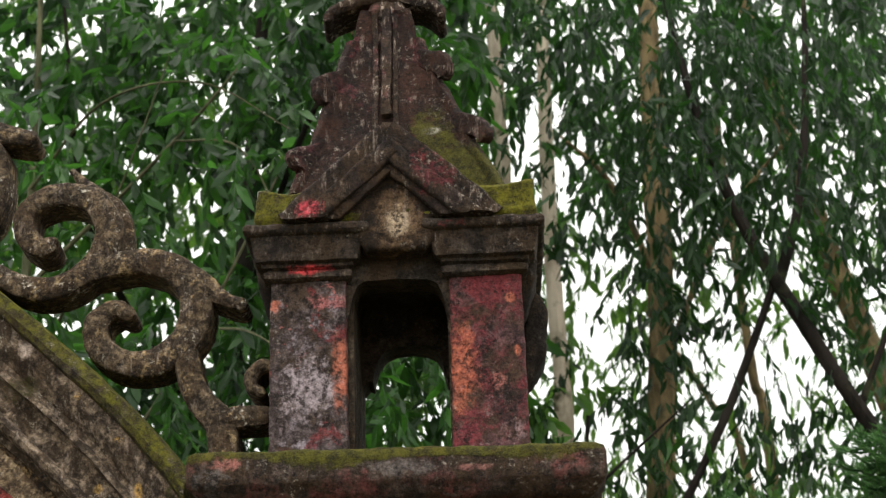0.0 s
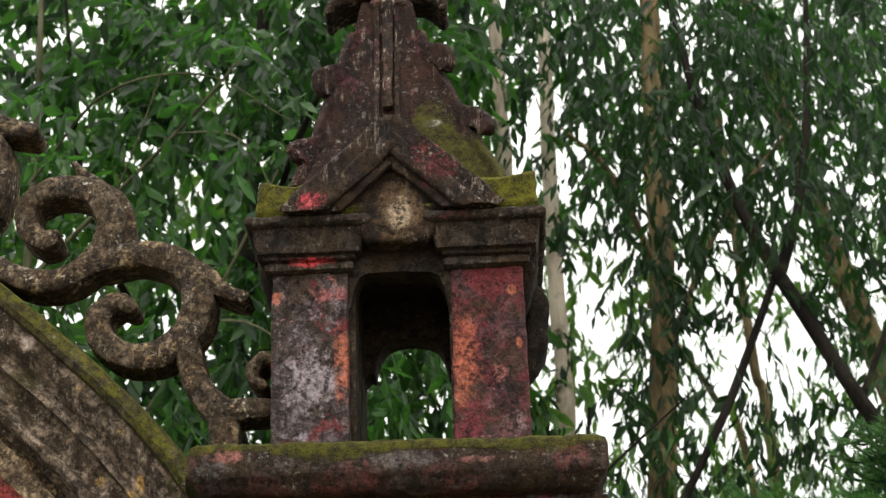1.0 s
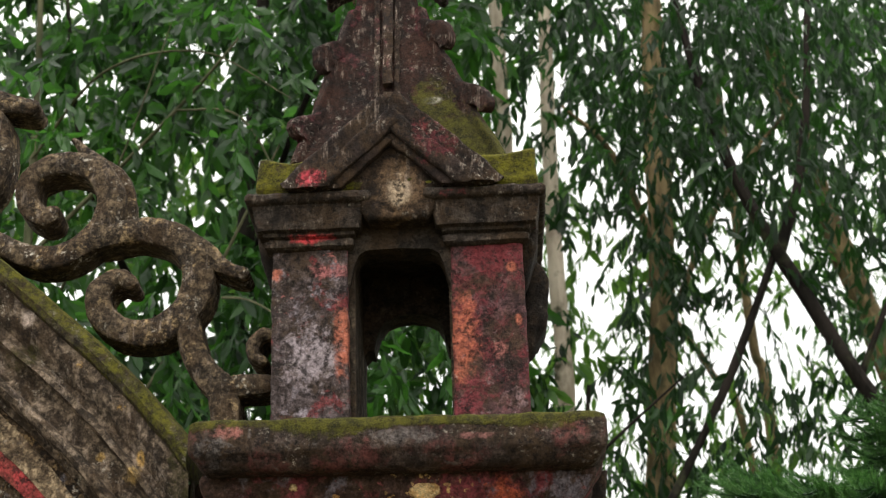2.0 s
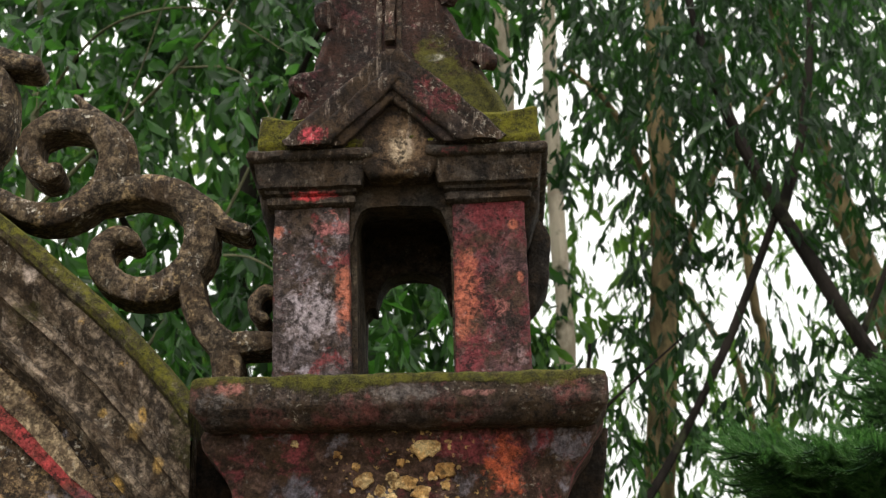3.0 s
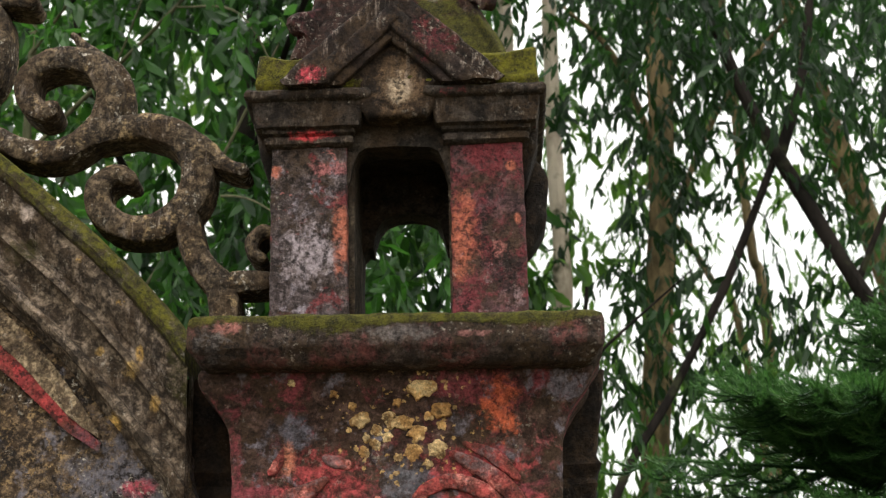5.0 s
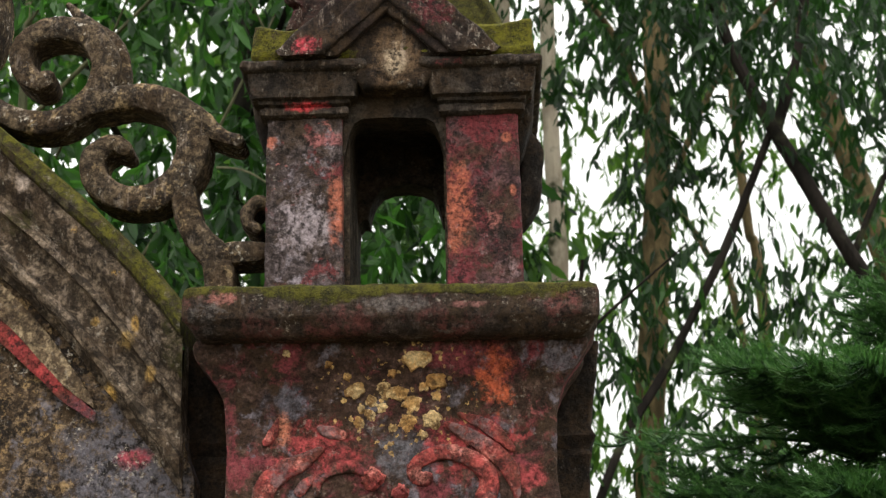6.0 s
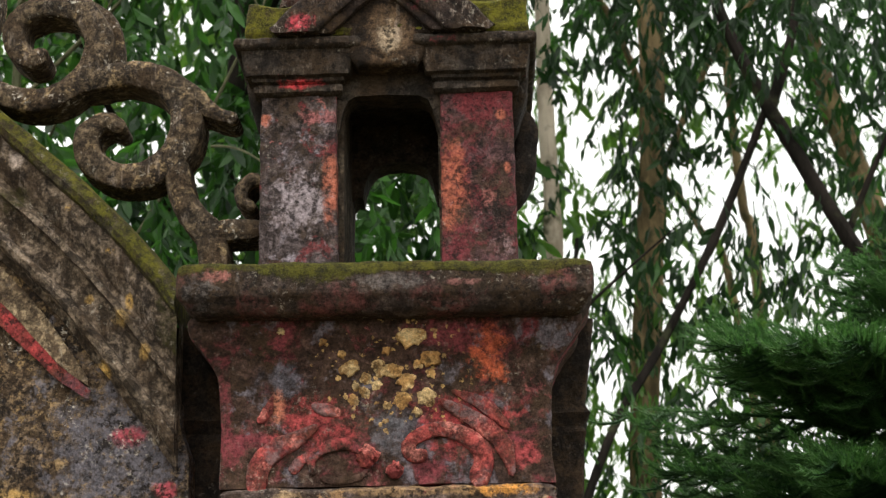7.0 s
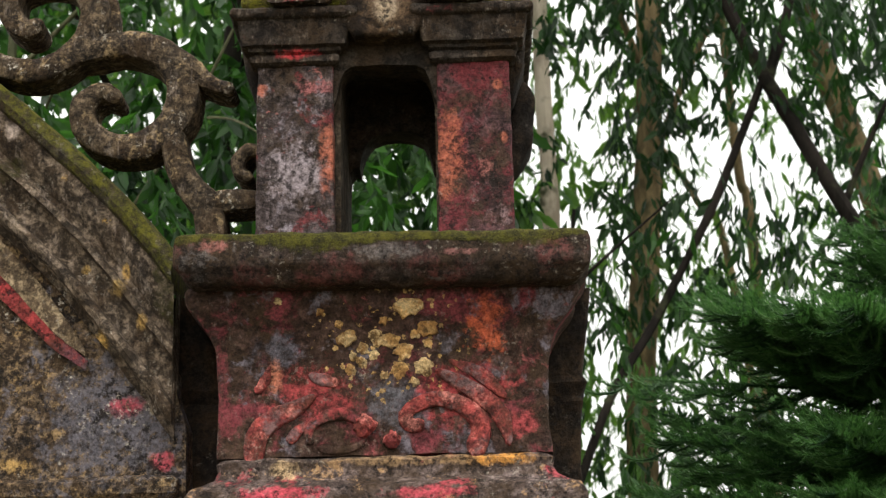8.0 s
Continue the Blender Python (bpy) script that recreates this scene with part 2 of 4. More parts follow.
# near-black plaster: the shade on the back and flanks is in its colour
mat_side = plaster("shade_dark_back_plaster", (0.009, 0.007, 0.006), (0.026, 0.020, 0.016), specks=0.15)
mat_relief = plaster("crimson_relief_plaster", (0.17, 0.036, 0.036), (0.52, 0.095, 0.085), [((0.62, 0.22, 0.18), 12, 0.54, 0.68), ((0.16, 0.10, 0.10), 9, 0.52, 0.66)], specks=0.25, streaks=0.1, pitted=0.45)
mat_flake = plaster("ochre_flower_plaster", (0.30, 0.155, 0.052), (0.54, 0.32, 0.12), [((0.62, 0.45, 0.23), 9, 0.50, 0.62)], specks=0.2, streaks=0.1, pitted=0.5)
mat_base = plaster("ochre_edged_base_plaster", (0.06, 0.042, 0.036), (0.21, 0.16, 0.15), [((0.38, 0.06, 0.075), 6, 0.56, 0.66), ((0.40, 0.24, 0.12), 11, 0.60, 0.68)],
                   [((0.46, 0.06, 0.085), (-0.30, -0.2, -0.885), (0.12, 0.3, 0.028), 1.2), ((0.42, 0.06, 0.08), (0.14, -0.2, -0.885), (0.12, 0.3, 0.02), 0.8), ((0.30, 0.19, 0.10), (0.12, -0.2, -0.775), (0.30, 0.3, 0.018), 0.8), ((0.60, 0.27, 0.06), (0.36, -0.2, -0.775), (0.10, 0.3, 0.02), 1.0), ((0.5, 0.35, 0.2), (-0.30, -0.2, -0.80), (0.05, 0.3, 0.03), 1.0)], specks=0.4, streaks=0.2)
mat_scroll = plaster("lichen_scroll_plaster", (0.028, 0.021, 0.015), (0.165, 0.120, 0.076), [((0.34, 0.24, 0.13), 16, 0.56, 0.70)], specks=0.95, moss_up=0.25, moss=-0.40, streaks=0.3, drips=0.5, grain=28)
mat_rake = plaster("rake_moulding_plaster", (0.036, 0.026, 0.018), (0.270, 0.205, 0.150), [((0.40, 0.24, 0.07), 9, 0.68, 0.73)],
                   [((0.62, 0.38, 0.11), (-0.396, -0.05, -0.365), (0.030, 0.3, 0.034), 0.5), ((0.58, 0.36, 0.12), (-0.257, -0.05, -0.31), (0.019, 0.3, 0.023), 0.5), ((0.40, 0.26, 0.09), (-0.335, -0.05, -0.20), (0.026, 0.3, 0.026), 0.8), ((0.56, 0.34, 0.10), (-0.31, -0.05, -0.145), (0.013, 0.3, 0.026), 0.7), ((0.45, 0.28, 0.09), (-0.44, -0.05, -0.13), (0.015, 0.3, 0.014), 0.6), ((0.45, 0.36, 0.31), (-0.68, -0.05, 0.32), (0.024, 0.3, 0.03), 0.9)], specks=0.55, drips=0.6, pitted=0.55, moss=-0.5, moss_at=[((-0.14, -0.05, -0.22), (0.12, 0.3, 0.13)), ((-0.70, -0.05, 0.20), (0.08, 0.3, 0.06))], lush=0.6)
mat_rake_moss = plaster("mossy_rake_top_plaster", (0.026, 0.020, 0.014), (0.09, 0.072, 0.05), specks=0.6, moss=0.50, moss_up=0.28, lush=1.3)
mat_wall = plaster("ochre_grey_wall_plaster", (0.026, 0.018, 0.012), (0.225, 0.155, 0.095), [((0.25, 0.165, 0.08), 30, 0.54, 0.63), ((0.115, 0.105, 0.12), 9, 0.54, 0.64)],
                   [((0.105, 0.098, 0.115), (-0.34, 0.05, -0.60), (0.22, 0.3, 0.20), 1.2), ((0.42, 0.07, 0.09), (-0.194, 0.05, -0.735), (0.040, 0.2, 0.028), 0.7), ((0.45, 0.28, 0.10), (-0.66, 0.05, -0.74), (0.06, 0.2, 0.022), 1.0),
                    ((0.36, 0.06, 0.08), (-0.31, 0.05, -0.56), (0.055, 0.2, 0.030), 0.9), ((0.26, 0.20, 0.12), (-0.205, 0.05, -0.56), (0.045, 0.2, 0.035), 0.8)],
                   specks=0.75, streaks=0.15, grain=42, pitted=0.9)
mat_cream = plaster("cream_strip_plaster", (0.10, 0.07, 0.045), (0.44, 0.33, 0.205), [((0.10, 0.075, 0.06), 16, 0.56, 0.70)], specks=0.4, grain=30, pitted=0.35, streaks=0.2)
mat_red_band = plaster("red_band_plaster", (0.22, 0.034, 0.034), (0.38, 0.05, 0.05), [((0.14, 0.07, 0.07), 7, 0.62, 0.74)],
                       [((0.11, 0.045, 0.055), (-0.41, 0.04, -0.41), (0.12, 0.3, 0.12), 0.8), ((0.08, 0.062, 0.062), (-0.38, 0.04, -0.43), (0.07, 0.3, 0.07), 0.8)], specks=0.15, streaks=0.1)


def leafy(name, dark, light, through_light, gloss=0.35):
    k = Nodes(name)
    g = k.add("ShaderNodeNewGeometry")
    col = k.mix(k.math("POWER", g.outputs["Random Per Island"], 2.8), dark, light)
    col = k.mix(k.math("MULTIPLY", k.noise(3.0, 3, 0.5), 0.5), col, dark)
    p = k.finish(col, 0.45, None, gloss=gloss)
    t = k.add("ShaderNodeBsdfTranslucent")
    k.put(t.inputs["Color"], k.mix(0.5, col, through_light))
    m = k.add("ShaderNodeMixShader")
    m.inputs[0].default_value = 0.45
    k.put(m.inputs[1], p.outputs[0])
    k.put(m.inputs[2], t.outputs[0])
    k.put(k.out.inputs["Surface"], m.outputs[0])
    return k.mat


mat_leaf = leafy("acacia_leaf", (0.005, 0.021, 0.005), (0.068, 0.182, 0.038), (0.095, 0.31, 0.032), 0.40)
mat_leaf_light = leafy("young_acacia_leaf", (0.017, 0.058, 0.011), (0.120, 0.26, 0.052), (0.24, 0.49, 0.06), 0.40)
# darker copy of the same leaf: backlit and inner-crown shade is in its colour
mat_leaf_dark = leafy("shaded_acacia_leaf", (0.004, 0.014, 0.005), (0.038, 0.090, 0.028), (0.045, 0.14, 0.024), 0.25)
mat_needle = leafy("pine_needle", (0.014, 0.045, 0.018), (0.088, 0.180, 0.062), (0.07, 0.17, 0.04), 0.3)
mat_needle_tip = leafy("young_pine_needle", (0.040, 0.105, 0.030), (0.16, 0.30, 0.095), (0.07, 0.22, 0.03), 0.4)


def barky(name, dark, light):
    k = Nodes(name)
    n = k.noise(9, 7, 0.7, stretch=(1, 1, 0.3))
    col = k.mix(k.step(n, 0.35, 0.65), dark, light)
    col = k.mix(k.step(k.noise(4, 5, 0.6, shift=3.0), 0.55, 0.7), col, (0.05, 0.055, 0.03))
    k.finish(col, 0.95, n, 0.01, 0.7, 0.08)
    return k.mat


mat_bark_pale = barky("pale_smooth_bark", (0.34, 0.28, 0.22), (0.60, 0.52, 0.42))
mat_bark_tan = barky("tan_flaking_bark", (0.07, 0.055, 0.030), (0.225, 0.168, 0.090))
mat_bark_twig = barky("olive_twig_bark", (0.05, 0.055, 0.03), (0.12, 0.12, 0.07))
# bark darkened in its colour to look backlit against the sky
mat_bark_dark = barky("backlit_dark_bark", (0.010, 0.009, 0.008), (0.028, 0.023, 0.020))

k = Nodes("leaf_litter_soil")
soil = k.mix(k.step(k.noise(1.3, 8, 0.65), 0.4, 0.62), (0.06, 0.045, 0.03), (0.05, 0.07, 0.025))
k.finish(k.mix(k.math("MULTIPLY", k.noise(30, 5, 0.8), 0.5), soil, (0.14, 0.10, 0.06)), 0.95, k.noise(18, 8, 0.7), 0.03, 0.8)
mat_soil = k.mat


# ---- building helpers ----
def thing(name, base, label, category, group="", kind=""):
    ob = new(name)
    ob.location = base
    ob.empty_display_size = 0.1
    return tagged(ob, label, category, group, kind)


def part(name, bm, material, parent, label=""):
    me = bpy.data.meshes.new(name)
    bm.normal_update()
    bm.to_mesh(me)
    bm.free()
    me.materials.append(material)
    me.set_sharp_from_angle(angle=radians(38))
    ob = new(name, me)
    if parent is not None:
        ob.parent = parent
    return tagged(ob, label)


def worn(bm, amount, scale=9.0, seed=0.0):
    """Uneven, rounded-off plaster: pushes every vertex about a little."""
    off = Vector((seed * 3.7, seed * 1.3, seed * 5.1))
    for v in bm.verts:
        p = v.co * scale + off
        v.co += (noise.noise_vector(p) + 0.5 * noise.noise_vector(p * 3.1) + 0.25 * noise.noise_vector(p * 9.0)) * amount
    for f in bm.faces:
        f.smooth = True
    return bm


def ring_points(hx, hy, r, n):
    """Points round a rounded rectangle."""
    r = min(r, hx * 0.95, hy * 0.95)
    pts = []
    for cx, cy, a0 in ((hx - r, hy - r, 0), (-hx + r, hy - r, 90), (-hx + r, -hy + r, 180), (hx - r, -hy + r, 270)):
        for i in range(5):
            a = radians(a0 + 22.5 * i)
            pts.append((cx + r * math.cos(a), cy + r * math.sin(a)))
    out = []
    for i, p in enumerate(pts):
        q = pts[(i + 1) % len(pts)]
        m = max(1, round(math.dist(p, q) / n))
        out += [(p[0] + (q[0] - p[0]) * j / m, p[1] + (q[1] - p[1]) * j / m) for j in range(m)]
    return out


def refine(profile, step):
    out = [profile[0]]
    for a, b in zip(profile, profile[1:]):
        m = max(1, math.ceil(math.dist(a, b) / step))
        out += [tuple(a[i] + (b[i] - a[i]) * j / m for i in range(len(a))) for j in range(1, m + 1)]
    return out


def moulded(bm, x0, x1, y0, y1, profile, r=0.012, step=0.022):
    """A block with a moulded side: profile rows of (overhang, height), bottom to top, on every side of the rectangle."""
    cx, cy, hx, hy = (x0 + x1) / 2, (y0 + y1) / 2, (x1 - x0) / 2, (y1 - y0) / 2
    base = ring_points(hx, hy, r, step)
    rings = []
    for o, z in refine(profile, step):
        fx, fy = (hx + o) / hx, (hy + o) / hy
        rings.append([bm.verts.new((cx + px * fx, cy + py * fy, z)) for px, py in base])
    n = len(base)
    for a, b in zip(rings, rings[1:]):
        for i in range(n):
            bm.faces.new((a[i], a[(i + 1) % n], b[(i + 1) % n], b[i]))
    for ring, flip in ((rings[0], True), (rings[-1], False)):
        last = ring
        for s in (0.8, 0.5, 0.2):
            inner = [bm.verts.new((cx + (v.co.x - cx) * s / 1.0, cy + (v.co.y - cy) * s, v.co.z)) for v in ring]
            for i in range(n):
                q = (last[i], last[(i + 1) % n], inner[(i + 1) % n], inner[i])
                bm.faces.new(q[::-1] if flip else q)
            last = inner
        bm.faces.new(last[::-1] if flip else last)
    return bm


def spline(points, per=8):
    """Catmull-Rom through the control points."""
    pts = [Vector(p) for p in points]
    pts = [pts[0] * 2 - pts[1], *pts, pts[-1] * 2 - pts[-2]]
    out = []
    for i in range(1, len(pts) - 2):
        a, b, c, d = pts[i - 1:i + 3]
        for j in range(per):
            t = j / per
            out.append(0.5 * (2 * b + (c - a) * t + (2 * a - 5 * b + 4 * c - d) * t * t + (3 * b - a - 3 * c + d) * t ** 3))
    out.append(pts[-2])
    return out


def band(bm, points, widths, y0, y1, per=8, crown=0.012, frame_of=None, blunt=False):
    """A flat-backed scroll band in the upright plane: a rounded strap that follows the spline; widths along it."""
    path = spline(points, per)
    n = len(path)
    along = [0.0]
    for p, q in zip(path, path[1:]):
        along.append(along[-1] + (q - p).length)
    rings = []
    for i, p in enumerate(path):
        t = (path[min(i + 1, n - 1)] - path[max(i - 1, 0)]).normalized()
        side = Vector((-t[1], t[0]))
        f = i / (n - 1) * (len(widths) - 1)
        k0 = min(int(f), len(widths) - 2)
        w = widths[k0] + (widths[k0 + 1] - widths[k0]) * (f - k0)
        if blunt:
            # rounded tips
            d = min(1.0, min(along[i], along[-1] - along[i]) / w)
            w *= math.sqrt(max(0.10, 1 - (1 - d) ** 2))
        ym = (y0 + y1) / 2
        e = min(0.012, 0.3 * w)
        sect = [(-1, y1), (-1, ym), (-1, y0 + e), (-1 + 0.35 * e / w, y0 + 0.3 * e), (-1 + e / w, y0), (-0.4, y0 - crown * 0.4), (0, y0 - crown * 0.5), (0.4, y0 - crown * 0.4), (1 - e / w, y0),
                (1 - 0.35 * e / w, y0 + 0.3 * e), (1, y0 + e), (1, ym), (1, y1)]
        ring = []
        for s, y in sect:
            q = p + side * (w * s)
            co = (q[0], y, q[1]) if frame_of is None else frame_of(q[0], y, q[1])
            ring.append(bm.verts.new(co))
        rings.append(ring)
    m = len(rings[0])
    for a, b in zip(rings, rings[1:]):
        for i in range(m):
            bm.faces.new((a[i], b[i], b[(i + 1) % m], a[(i + 1) % m]))
    bm.faces.new(rings[0])
    bm.faces.new(rings[-1][::-1])
    return bm


def slab(bm, outline, y0, y1):
    """An upright plate: an outline in x and z, from y0 to y1."""
    a = [bm.verts.new((x, y0, z)) for x, z in outline]
    b = [bm.verts.new((x, y1, z)) for x, z in outline]
    n = len(a)
    fa, fb = bm.faces.new(a), bm.faces.new(b[::-1])
    bm.normal_update()
    for i in range(n):
        bm.faces.new((a[(i + 1) % n], a[i], b[i], b[(i + 1) % n]))
    bmesh.ops.triangulate(bm, faces=[fa, fb])
    bmesh.ops.recalc_face_normals(bm, faces=bm.faces[:])
    return bm


def knob(bm, centre, radii, seed=0, rough=0.12):
    made = bmesh.ops.create_icosphere(bm, subdivisions=3, radius=1.0)
    for v in made["verts"]:
        d = 1 + rough * noise.noise(v.co * 2.2 + Vector((seed, seed * 2, 0)))
        v.co = Vector(centre) + Vector((v.co.x * radii[0], v.co.y * radii[1], v.co.z * radii[2])) * d
    return bm


def tube(bm, points, radii, sides=10, per=6, wobble=0.0):
    """A tapered limb along a spline in space."""
    path = spline(points, per)
    n = len(path)
    rings = []
    for i, p in enumerate(path):
        t = (path[min(i + 1, n - 1)] - path[max(i - 1, 0)]).normalized()
        u = t.cross(Vector((0.31, 0.94, 0.12))).normalized()
        w = t.cross(u)
        f = i / (n - 1) * (len(radii) - 1)
        k0 = min(int(f), len(radii) - 2)
        r = radii[k0] + (radii[k0 + 1] - radii[k0]) * (f - k0)
        ring = []
        for j in range(sides):
            a = 2 * math.pi * j / sides
            d = u * math.cos(a) + w * math.sin(a)
            rr = r * (1 + wobble * noise.noise(p * 2.5 + d * 0.8))
            ring.append(bm.verts.new(p + d * rr))
        rings.append(ring)
    for a, b in zip(rings, rings[1:]):
        for j in range(sides):
            bm.faces.new((a[j], a[(j + 1) % sides], b[(j + 1) % sides], b[j])).smooth = True
    bm.faces.new(rings[0][::-1])
    bm.faces.new(rings[-1])
    return bm


# ---- ground ----
bm = bmesh.new()
bmesh.ops.create_grid(bm, x_segments=60, y_segments=60, size=400)
for v in bm.verts:
    r = math.hypot(v.co.x, v.co.y)
    v.co.z = -0.02 + (noise.noise(v.co * 0.02) * 2.0 if r > 40 else 0)
ground = part("ground", bm, mat_soil, None)
tagged(ground, "bare soil with leaf litter and thin grass", "ground", kind="structure")

# ---- turret on its pillar ----
BASE = 2.90
turret = thing("lantern_turret", (0, 0, BASE), "weathered red and black plaster lantern turret on a gate pillar", "turret")
DEPTH = 0.56

# pillar shaft, base mouldings and die below the lantern
bm = moulded(bmesh.new(), -0.50, 0.50, -0.10, 0.58, [(0.10, -2.9), (0.10, -2.55), (0.04, -2.5), (0.04, -1.15), (0.10, -1.05), (0.11, -0.98)], step=0.05)
part("pillar_shaft", worn(bm, 0.004, 7, 1), mat_base, turret)
bm = moulded(bmesh.new(), -0.48, 0.48, -0.10, 0.56,
             [(0.11, -0.985), (0.115, -0.93), (0.112, -0.89), (0.095, -0.86), (0.055, -0.84), (0.03, -0.825), (0.018, -0.80), (0.022, -0.775), (0.01, -0.765), (0.0, -0.76)], step=0.02)
part("base_moulding", worn(bm, 0.005, 11, 2), mat_base, turret, "grey plaster moulding with ochre and red paint")
DIE = [(0.006, -0.757), (0.002, -0.70), (0.0, -0.60), (0.002, -0.52), (0.007, -0.46), (0.016, -0.415), (0.032, -0.375), (0.054, -0.342), (0.076, -0.318), (0.092, -0.298), (0.100, -0.278), (0.101, -0.258), (0.094, -0.243),
       (0.07, -0.236)]
bm = moulded(bmesh.new(), -0.502, 0.492, -0.10, 0.45, DIE,
             r=0.018, step=0.02)
for v in bm.verts:
    if v.co.y < -0.10:
        v.co.y = -0.10 + (v.co.y + 0.10) * 0.6
part("die", worn(bm, 0.005, 10, 3), mat_die, turret, "flared die with peeling red paint")
# its dark colour stands for the shaded gap and the pillar's shaded side
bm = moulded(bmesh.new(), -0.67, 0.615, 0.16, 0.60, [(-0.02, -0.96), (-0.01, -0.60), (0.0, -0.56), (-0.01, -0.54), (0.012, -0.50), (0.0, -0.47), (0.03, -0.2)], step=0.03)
part("back_block", worn(bm, 0.006, 8, 4), mat_side, turret, "black block with shade in its colour")
bm = moulded(bmesh.new(), -0.600, 0.608, -0.258, 0.66, [(-0.13, -0.262), (-0.05, -0.262), (-0.03, -0.258), (-0.012, -0.246), (0.0, -0.231), (0.008, -0.220), (0.016, -0.212), (0.020, -0.194), (0.018, -0.138), (0.012, -0.118),
                                                               (-0.002, -0.108), (-0.04, -0.103)],
             r=0.014, step=0.016)
for v in bm.verts:
    v.co.z -= 0.010 * v.co.x
part("plinth_cornice", worn(bm, 0.005, 14, 5), mat_cornice, turret, "thick moss-topped cornice slab")

# relief on the die
RY = -0.103


def relief(name, points, widths, material, height=0.006):
    bm = band(bmesh.new(), points, widths, RY - height, RY + 0.03, per=9, crown=0.004, blunt=True)
    part(name, worn(bm, 0.005, 18, points[0][0] * 9), material, turret)


relief("relief_leaf", [(-0.398, -0.775), (-0.381, -0.687), (-0.336, -0.641), (-0.274, -0.614), (-0.209, -0.571)], [0.030, 0.036, 0.032, 0.028, 0.010], mat_relief, 0.010)
relief("relief_leaf", [(-0.288, -0.718), (-0.268, -0.687), (-0.226, -0.656)], [0.016, 0.018, 0.010], mat_relief, 0.006)
relief("relief_leaf", [(-0.228, -0.508), (-0.185, -0.525), (-0.137, -0.537)], [0.012, 0.024, 0.012], mat_relief, 0.006)
relief("relief_leaf", [(-0.388, -0.559), (-0.364, -0.525), (-0.347, -0.482)], [0.012, 0.018, 0.006], mat_relief, 0.003)
relief("relief_scroll", [(-0.219, -0.721), (-0.226, -0.68), (-0.192, -0.643), (-0.14, -0.632), (-0.092, -0.643), (-0.061, -0.673)], [0.010, 0.014, 0.018, 0.020, 0.018, 0.012], mat_die, 0.012)
relief("relief_scroll", [(-0.202, -0.732), (-0.151, -0.742), (-0.096, -0.735), (-0.056, -0.708)], [0.010, 0.012, 0.012, 0.008], mat_die, 0.008)
relief("relief_scroll", [(0.118, -0.663), (0.087, -0.673), (0.063, -0.653), (0.08, -0.617), (0.145, -0.591), (0.221, -0.608), (0.273, -0.649), (0.286, -0.694), (0.262, -0.768)], [0.018, 0.020, 0.022, 0.022, 0.024, 0.026, 0.030, 0.032, 0.030], mat_relief, 0.012)
relief("relief_leaf", [(0.157, -0.502), (0.228, -0.542), (0.298, -0.59), (0.348, -0.646), (0.372, -0.735)], [0.008, 0.026, 0.030, 0.026, 0.008], mat_relief, 0.008)
relief("relief_leaf", [(0.193, -0.475), (0.262, -0.502), (0.317, -0.542), (0.365, -0.593)], [0.006, 0.020, 0.022, 0.010], mat_relief, 0.004)
for (x, z), r in (((-0.061, -0.67), 0.034), ((0.021, -0.713), 0.024)):
    part("relief_boss", worn(knob(bmesh.new(), (x, RY - 0.006, z), (r, 0.028, r), x, 0.35), 0.006, 20), mat_relief, turret)



def flower(x, z, r):
    """A ragged scale of ochre plaster, thickest in its middle, on the die's front."""
    o = next((a[0] + (b[0] - a[0]) * (z - a[1]) / (b[1] - a[1]) for a, b in zip(DIE, DIE[1:]) if a[1] <= z <= b[1]), 0.0)
    y = -0.10 - 0.6 * o
    bm = bmesh.new()
    rings = []
    for f, d in ((1.08, 0.006), (0.98, -0.0005), (0.7, -0.0030), (0.35, -0.0036)):
        ring = []
        for i in range(26):
            a = 2 * math.pi * i / 26
            q = Vector((math.cos(a) * 1.6 + x * 30, math.sin(a) * 1.6 + z * 30, r * 90))
            rr = r * f * (1.0 + 0.50 * noise.noise(q) + 0.25 * noise.noise(q * 2.7) + 0.08 * math.cos(5 * a + x * 40))
            ring.append(bm.verts.new((x + rr * math.cos(a), y + d, z + rr * math.sin(a))))
        rings.append(ring)
    for a, b in zip(rings, rings[1:]):
        for i in range(26):
            bm.faces.new((a[i], a[(i + 1) % 26], b[(i + 1) % 26], b[i]))
    bm.faces.new(rings[-1])
    part("relief_flower", worn(bm, 0.0015, 30, x), mat_flake, turret, "ochre blossom of flaking plaster")


for x, z, r in ((-0.114, -0.396, 0.029), (-0.063, -0.432, 0.020), (-0.068, -0.472, 0.018), (-0.030, -0.452, 0.017), (-0.021, -0.398, 0.026), (0.021, -0.405, 0.026), (0.057, -0.441, 0.028), (0.048, -0.501, 0.026),
                (0.116, -0.491, 0.028), (0.080, -0.300, 0.040), (0.134, -0.364, 0.033), (0.133, -0.420, 0.015), (0.095, -0.389, 0.018), (0.002, -0.348, 0.015), (0.020, -0.254, 0.013), (-0.102, -0.497, 0.017),
                (0.0, -0.517, 0.017), (-0.094, -0.454, 0.013), (-0.009, -0.560, 0.015), (0.093, -0.537, 0.013), (-0.136, -0.357, 0.013), (-0.317, -0.290, 0.012), (-0.191, -0.320, 0.014)):
    flower(x, z, r)

